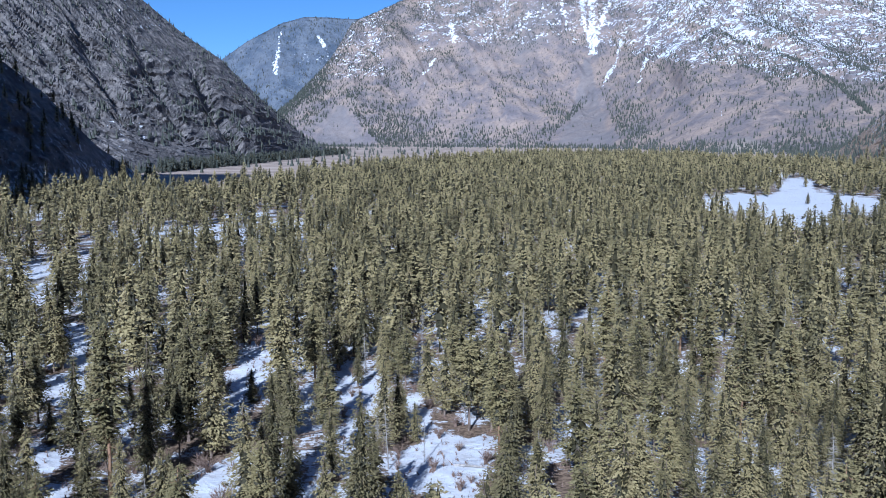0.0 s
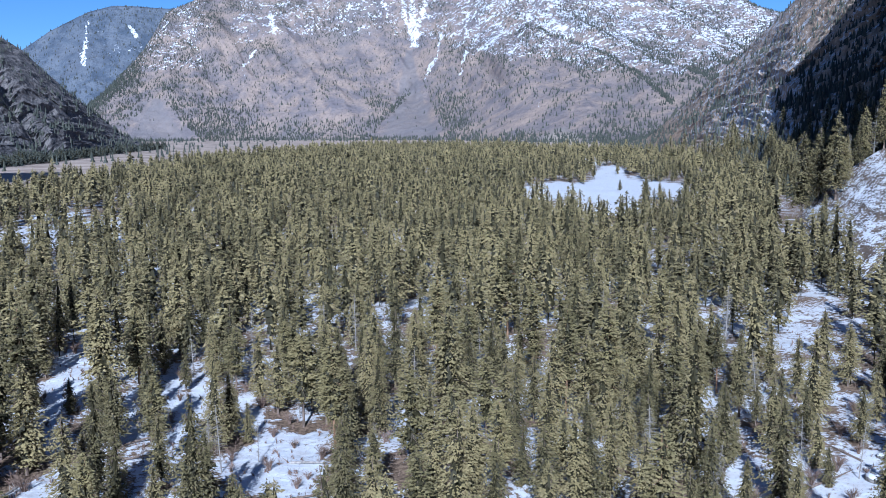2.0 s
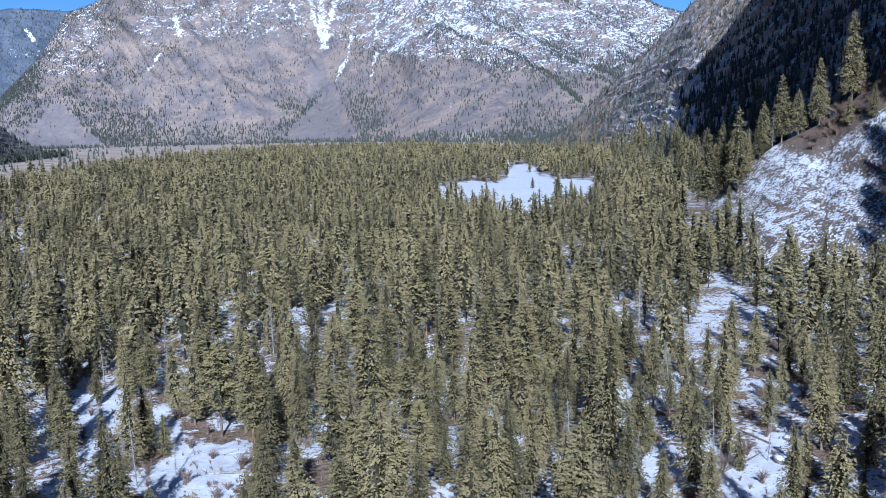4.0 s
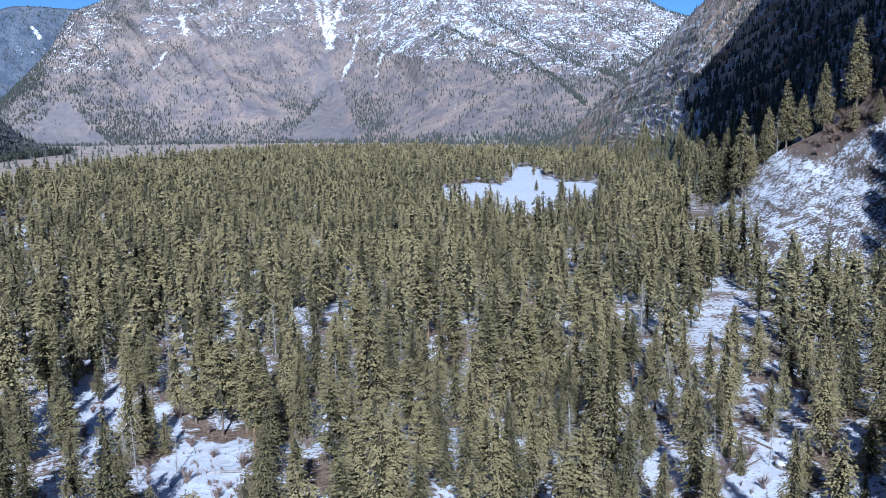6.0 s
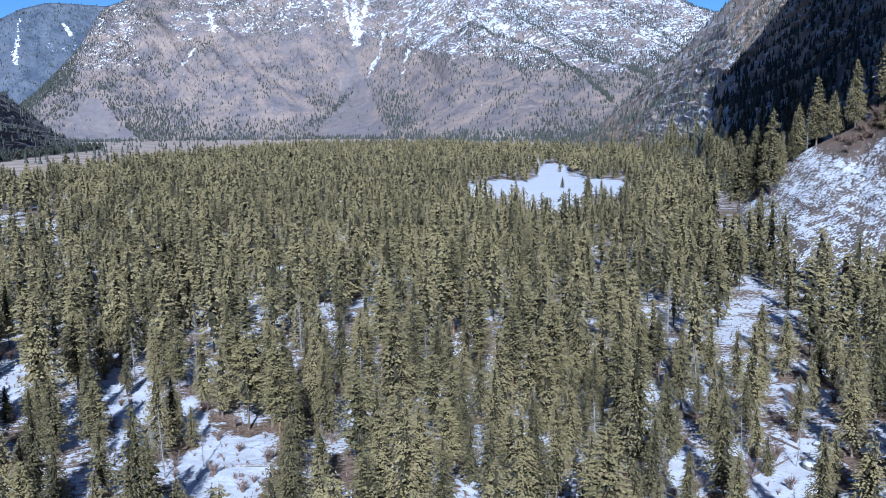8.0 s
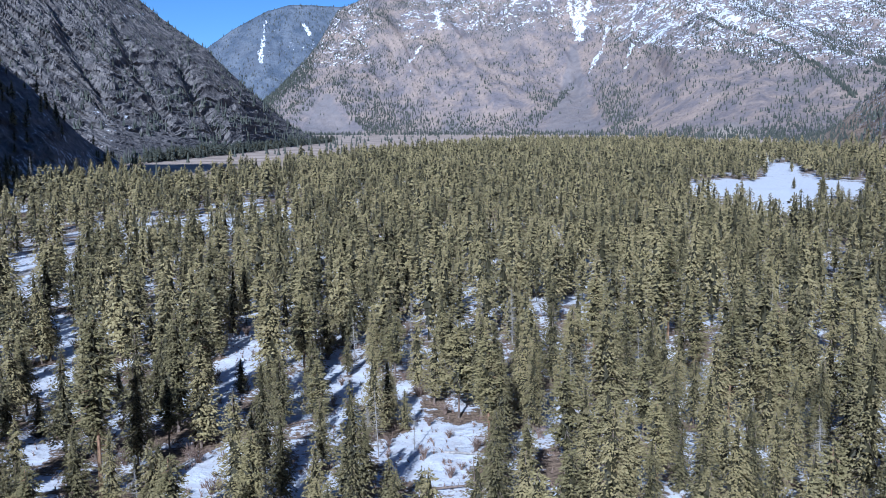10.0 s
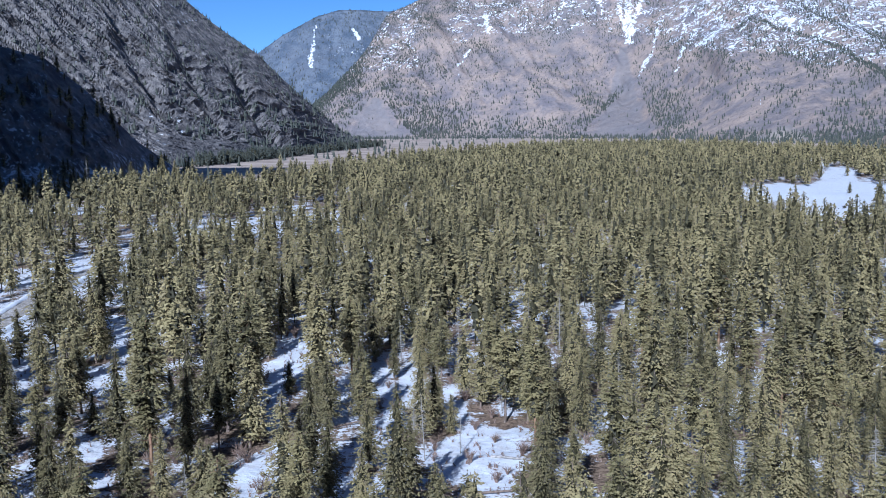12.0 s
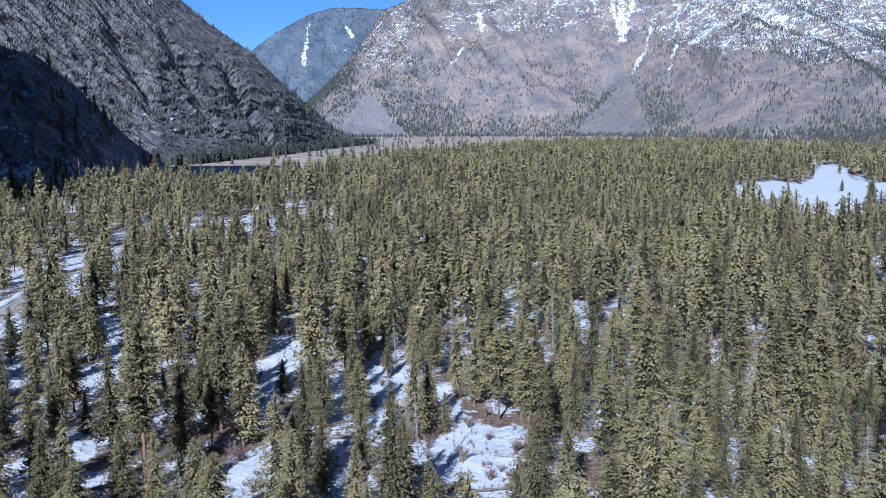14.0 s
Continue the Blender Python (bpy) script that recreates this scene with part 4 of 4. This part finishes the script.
# trees on the snowy knoll: azimuth, elevations of foot and tip, kind
for az, foot, tip, i in ((40.5, 1.6, 5.9, 2), (38.8, -0.5, 3.4, 2), (36.8, -1.2, 2.5, 0), (37.7, -0.8, 1.6, 1), (40.4, -0.6, 1.1, 7), (34.4, -4.5, 0.7, 0), (33.5, -4.6, -0.2, 2),
                         (35.6, -2.6, 0.3, 0), (34.9, -3.7, -0.7, 3), (35.8, -2.0, 0.9, 4), (41.7, -0.3, 1.8, 1), (32.6, -5.0, -0.5, 1), (33.9, -7.5, -4.0, 0), (43.2, 1.0, 6.0, 0), (44.5, -3, 3.0, 2), (43.6, -6, -1.0, 0)):
    p, d = knoll_spot(az, foot)
    h = d * (math.tan(radians(tip)) - math.tan(radians(float(elev(p)))))
    plant(SOURCES[i], float(p[0]), float(p[1]), float(p[2]) - 0.3, h / KINDS[i][1], az * 37 % 360)
for k, (az, foot, tip) in enumerate(((36.3, -1.4, 1.9), (35.1, -2.6, 1.3))):
    p, d = knoll_spot(az, foot)
    SNAGS[k].matrix_basis = pose(float(p[0]), float(p[1]), float(p[2]) - 0.3, 2, -1, az * 90)
for az, d, h in ((33.3, 118, 10.5), (6.2, 112, 8.5), (14.8, 152, 9.0), (13.3, 158, 11.0), (5.2, 182, 12.5), (-18.4, 166, 10.0), (-27.2, 200, 15.0), (19.9, 104, 8.0), (28.6, 205, 12.0), (-23.65, 660, 26.0), (-5.0, 170, 9.0), (21.0, 190, 12.0)):
    ob = copy_thing(SNAGS[int(d) % 2], pose(*spot(az, d), 2 * math.sin(d), 2 * math.cos(d), d * 31 % 360))
    q = h / (17.0, 13.0)[int(d) % 2]
    ob.scale = (q, q, q)
# thin grey dead trees among the living ones
rng = np.random.default_rng(312)
for k in range(46):
    az, d = rng.uniform(-29, 42), rng.uniform(102, 200)
    x, y, z = spot(az, d)
    if np.hypot(taken[:, 0] - x, taken[:, 1] - y).min() > 2.0 and (az < 31 or d < 190):
        ob = copy_thing(SNAGS[k % 2], pose(x, y, z, rng.normal(0, 2.5), rng.normal(0, 2.5), rng.uniform(0, 360)))
        q = rng.uniform(6, 12) / (17.0, 13.0)[k % 2]
        ob.scale = (q * 0.85, q * 0.85, q)
# conifers standing out in the big snowy clearing
for az, d, h, i in ((20.9, 372, 16, 1), (20.2, 380, 15, 0), (19.3, 402, 13, 4), (22.9, 390, 12, 1), (25.0, 440, 15, 0), (22.0, 640, 8, 7), (18.3, 500, 9, 7), (23.6, 600, 10, 7), (24.4, 560, 11, 4)):
    plant(SOURCES[i], *spot(az, d), h / KINDS[i][1], az * 41 % 360)
# tall conifers and a grey snag at the foot of the shaded spur
for az, d, h, i in ((-28.4, 606, 23, 0), (-27.3, 634, 25, 2), (-26.6, 622, 18, 1), (-25.9, 640, 21, 0), (-24.4, 664, 23, 2), (-22.6, 640, 20, 0), (-21.2, 650, 24, 2), (-20.4, 690, 22, 0), (-19.4, 700, 27, 2), (-18.7, 730, 22, 0), (-29.6, 610, 22, 2)):
    plant(SOURCES[i], *spot(az, d), h / KINDS[i][1], az * 43 % 360)
slope_trees("slope_foot_trees", RIGHT, 3400, 24.5, 37, lambda a, e, s: 0.9 * smooth(0.30, 0.06, s) * (0.4 + 0.6 * smooth(0.4, 0.6, fbm(a * 1.5, s * 12, 66, 3))), BACK, 1.25, "tall dark conifers at the foot of the shaded mountainside", 26, M_FOREST)
# unseen trees added further along the knoll to cast shade across its snow
for az, el, i in ((43.0, -8.5, 0), (43.6, -7.2, 2), (43.1, -6.0, 3), (44.0, -5.2, 1), (43.2, -4.2, 0), (43.7, -3.0, 2), (43.0, -2.0, 0), (44.6, -8.0, 4), (44.7, -6.4, 1), (44.9, -4.0, 2), (45.6, -7.0, 0)):
    p, d = knoll_spot(az, el)
    plant(SOURCES[i], float(p[0]), float(p[1]), float(p[2]) - 0.3, 1.15, az * 47 % 360)
# a row of tall conifers along the foot of the grey mountain
rng = np.random.default_rng(88)
az = rng.uniform(-17.5, -6.0, 520)
d = np.interp(az, LEFT.foot[:, 0], LEFT.foot[:, 1]) + rng.normal(10, 22, 520) - 10
x, y = polar(az, d)
stuff_trees("foothill_trees", FARTHEST, np.stack([x, y, floor_z(x, y) - 0.5], 1), rng.uniform(0.55, 1.05, len(x)), rng.uniform(0, 6.28, len(x)), M_SLOPETREE, "dark conifers in a row along the mountain foot", rng)


# ---------------------------------------------------------------- meadow trees
rng = np.random.default_rng(77)
az, d = rng.uniform(-18, 26, 30000), rng.uniform(620, 3050, 30000)
x, y = polar(az, d)
foot = np.interp(az, MAIN.foot[:, 0], MAIN.foot[:, 1])
band = fbm(x / 240, y / 70, 91, 3)
chance = 0.01 + 0.32 * smooth(0.58, 0.68, band) + 0.35 * smooth(foot - 420, foot - 30, d) + 0.10 * smooth(4, 14, az)
keep = (rng.random(30000) < chance * 0.25) & (d > forest_reach(az) * 0.98) & (d < foot + 40)
keep &= (az > -6.2) | (d < np.interp(az, LEFT.foot[:, 0], LEFT.foot[:, 1]) + 20)
x, y = x[keep], y[keep]
stuff_trees("meadow_trees", CONES, np.stack([x, y, floor_z(x, y)], 1), rng.uniform(0.45, 1.0, len(x)), rng.uniform(0, 6.28, len(x)), M_SLOPETREE, "rows of small dark conifers across the dry meadow", rng)


# ---------------------------------------------------------------- forest road
def build_road():
    pts = np.array([polar(a, d) for a, d in ROAD])
    t = np.linspace(0, len(pts) - 1, 160)
    c = np.stack([np.interp(t, np.arange(len(pts)), pts[:, k]) for k in (0, 1)], 1)
    for _ in range(12):
        c[1:-1] = 0.25 * c[:-2] + 0.5 * c[1:-1] + 0.25 * c[2:]
    d = np.gradient(c, axis=0)
    d /= np.linalg.norm(d, axis=1, keepdims=True)
    side = np.stack([d[:, 1], -d[:, 0]], 1)
    base = floor_z(c[:, 0], c[:, 1])
    for _ in range(8):
        base[1:-1] = (base[:-2] + base[1:-1] + base[2:]) / 3
    offs = ((-6.5, -0.9), (-4.6, 0.8), (-3.5, 0.9), (-3.0, 0.5), (0.0, 0.6), (3.0, 0.5), (3.5, 0.9), (4.6, 0.8), (6.5, -0.9))
    v = np.stack([np.concatenate([c + side * o, (base + z)[:, None]], 1) for o, z in offs], 1)
    n = Nodes("packed_gravel_road")
    g = n.mix(n.step(n.noise(0.6, 5), 0.35, 0.65), (0.20, 0.17, 0.14), (0.36, 0.32, 0.28))
    g = n.mix(n.step(n.noise(2.2, 5), 0.56, 0.64, 0.0, 0.7), g, SNOW)
    n.bump(n.noise(3.0, 5), 0.5, 0.1)
    n.done(g, 0.95, 0.15)
    road = new("road", mesh_of("road", v[:, 3:6].reshape(-1, 3), grid_faces(160, 3)[:, ::-1], n.mat, None, True))
    tagged(road, "narrow brown gravel road between snow banks", "road", kind="structure")
    for a, b in ((0, 4), (5, 9)):
        w = v[:, a:b] + np.array([0, 0, 1.0]) * (np.random.default_rng(a).normal(0, 0.08, (160, 1, 1)))
        bank = mesh_of("snow_bank", w.reshape(-1, 3), grid_faces(160, b - a)[:, ::-1], M_BANK, None, True)
        tagged(new("snow_bank", bank), "low ploughed snow bank beside the gravel road", "snow bank", kind="structure")


_n = Nodes("ploughed_snow")
_n.bump(_n.noise(1.2, 6), 0.6, 0.3)
M_BANK = _n.done(_n.mix(_n.step(_n.noise(1.5, 5), 0.45, 0.72), SNOW, (0.52, 0.49, 0.46)), 0.6, 0.2)
build_road()


# ---------------------------------------------------------------- shrubs, logs and boulders
def build_shrub(i):
    rng = np.random.default_rng(900 + i)
    out = []
    for _ in range(26):
        a, lean, h = rng.uniform(0, 6.28), rng.uniform(0.15, 0.75), rng.uniform(0.9, 2.4)
        ca, sa = math.cos(a), math.sin(a)
        mid = (ca * lean * h * 0.4, sa * lean * h * 0.4, h * 0.55)
        out.append(tube([(ca * 0.1, sa * 0.1, -0.2), mid, (ca * lean * h, sa * lean * h, h)], [0.035, 0.024, 0.008], 3))
        for _ in range(4):
            b = a + rng.normal(0, 0.9)
            ln = rng.uniform(0.3, 0.9)
            out.append(tube([mid, (mid[0] + math.cos(b) * ln, mid[1] + math.sin(b) * ln, mid[2] + rng.uniform(0.2, 0.9))], [0.018, 0.006], 3))
    v, f = join(out)
    top = new("shrub", mesh_of("shrub", v, f, M_TWIG if i != 1 else M_DRYTWIG))
    return tagged(top, ("bare brown leafless shrub poking through snow", "dry reddish-brown bush in the snow", "pinkish-brown bare thicket among the trees")[i], "shrub", "shrubs")


SHRUBS = [build_shrub(i) for i in range(3)]
for i, (az, d) in enumerate(((-0.6, 119), (36.2, 118), (-5.4, 140))):
    SHRUBS[i].matrix_basis = pose(*spot(az, d), 0, 0, 50 * i)
rng = np.random.default_rng(911)
count = 0
while count < 190:
    az, d = rng.uniform(-29, 43), rng.uniform(98, 205)
    x, y = polar(az, d)
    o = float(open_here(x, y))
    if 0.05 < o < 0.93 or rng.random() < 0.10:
        if az > 31.2 and d > 240:
            continue
        ob = copy_thing(SHRUBS[int(rng.integers(0, 3))], pose(float(x), float(y), float(floor_z(x, y)), 0, 0, rng.uniform(0, 360)))
        q = float(rng.uniform(0.4, 1.3))
        ob.scale = (q * 1.15, q * 1.15, q)
        count += 1
# pale bare thickets at the forest's far edge
for az, d, q in ((-18.6, 585, 3.4), (-18.2, 592, 4.0), (-17.8, 588, 3.6), (-17.5, 600, 3.0), (-14.2, 560, 2.6)):
    ob = copy_thing(SHRUBS[2], pose(*spot(az, d), 0, 0, az * 71 % 360))
    ob.scale = (q * 0.8, q * 0.8, q)
for _ in range(44):
    az, s = rng.uniform(38.0, 43.5), rng.uniform(0.84, 1.03)
    p = KNOLL.at(az, s)
    ob = copy_thing(SHRUBS[int(rng.integers(0, 3))], pose(float(p[0]), float(p[1]), float(p[2]), 0, 0, rng.uniform(0, 360)))
    q = float(rng.uniform(0.9, 1.9))
    ob.scale = (q * 1.2, q * 1.2, q)


def build_log(i):
    rng = np.random.default_rng(930 + i)
    h = (9.0, 6.5)[i]
    out = [tube([(0, 0, 0), (h * 0.3, 0.1, 0.06), (h * 0.65, 0.05, 0.05), (h, 0.2, 0.15)], [0.2, 0.17, 0.13, 0.05], 8)]
    for _ in range(9):
        t, a = rng.uniform(0.25, 0.95) * h, rng.uniform(-0.4, 3.5)
        ln = rng.uniform(0.4, 1.3)
        out.append(tube([(t, 0.08, 0.06), (t + 0.3 * ln, math.cos(a) * ln, 0.1 + abs(math.sin(a)) * ln)], [0.04, 0.01], 4))
    v, f = join(out)
    return tagged(new("fallen_log", mesh_of("fallen_log", v, f, M_DEAD if i else M_BARK, None, False)), "fallen tree trunk lying on the snow", "log", "fallen logs")


LOGS = [build_log(i) for i in range(2)]
LOGS[0].matrix_basis = pose(*(np.array(spot(-9.8, 134)) + (0, 0, 0.15)), 0, -2, 30)
LOGS[1].matrix_basis = pose(*(np.array(spot(-1.6, 152)) + (0, 0, 0.15)), 0, -4, -25)
for az, d, turn in ((-10.6, 128, 12), (-11.8, 146, 40), (-6.5, 140, 150), (0.8, 121, -20), (-0.9, 108, 8), (14.2, 148, 70), (33.8, 120, 20), (36.6, 132, 100), (29.2, 186, 35), (32.8, 170, -15), (-24.8, 118, 20), (-17.0, 121, 65), (38.9, 140, 10), (15.6, 131, 100)):
    copy_thing(LOGS[int(d) % 2], pose(*(np.array(spot(az, d)) + (0, 0, 0.12)), 0, -2, turn))


def build_boulder(i):
    rng = np.random.default_rng(950 + i)
    top = tagged(new("boulder"), "snow-capped grey boulder on the forest floor", "boulder", "boulders")
    n = Nodes("boulder_stone")
    n.bump(n.noise(2.5, 6), 0.7, 0.2)
    n.done(n.mix(n.step(n.noise(1.6, 5), 0.35, 0.65), (0.10, 0.095, 0.09), (0.24, 0.22, 0.20)), 0.9, 0.2)
    for name, squash, lift, mat, grow in (("stone", 0.75, 0.25, n.mat, 1.0), ("snow_cap", 0.42, 0.62, M_BANK, 0.93)):
        bm = bmesh.new()
        bmesh.ops.create_icosphere(bm, subdivisions=3, radius=grow)
        for v in bm.verts:
            k = 1 + 0.32 * noise.noise(v.co * 1.4 + Vector((i * 7.1, 0, 0))) + 0.10 * noise.noise(v.co * 4.0)
            v.co = Vector((v.co.x * k * 1.15, v.co.y * k, v.co.z * k * squash + lift))
        me = bpy.data.meshes.new(name)
        bm.to_mesh(me)
        bm.free()
        me.materials.append(mat)
        me.polygons.foreach_set("use_smooth", [True] * len(me.polygons))
        part(name, me, top)
    return top


BOULDERS = [build_boulder(i) for i in range(2)]
BOULDERS[0].matrix_basis = pose(*spot(38.2, 128), 0, 0, 20)
BOULDERS[1].matrix_basis = pose(*spot(37.2, 126), 0, 0, 70)
for az, d, q in ((37.6, 134, 0.6), (36.9, 129, 0.45), (39.6, 122, 0.5), (40.6, 130, 0.7), (34.6, 128, 0.4)):
    ob = copy_thing(BOULDERS[int(d) % 2], pose(*spot(az, d), 0, 0, d * 47 % 360))
    ob.scale = (q, q, q)


# ---------------------------------------------------------------- dry undergrowth
rng = np.random.default_rng(1001)
az, d = rng.uniform(-30, 44, 5200), rng.uniform(96, 215, 5200)
x, y = polar(az, d)
keep = (rng.random(5200) < 0.25 + 0.9 * fbm(x / 9, y / 9, 44, 3) ** 2) & ((az < 31.2) | (d < 240)) & (road_gap(x, y) > 4)
x, y = x[keep], y[keep]
c = np.stack([x, y, floor_z(x, y) + 0.22], 1)
v, f = tufts(rng, c, np.tile([[0, 0, 1.0]], (len(c), 1)), rng.uniform(0.5, 1.3, len(c)), rng.uniform(0.08, 0.2, len(c)), 6)
tagged(new("undergrowth", mesh_of("undergrowth", v, f, M_TWIG)), "dry brown grass and twigs sticking out of snow", "undergrowth", kind="stuff")
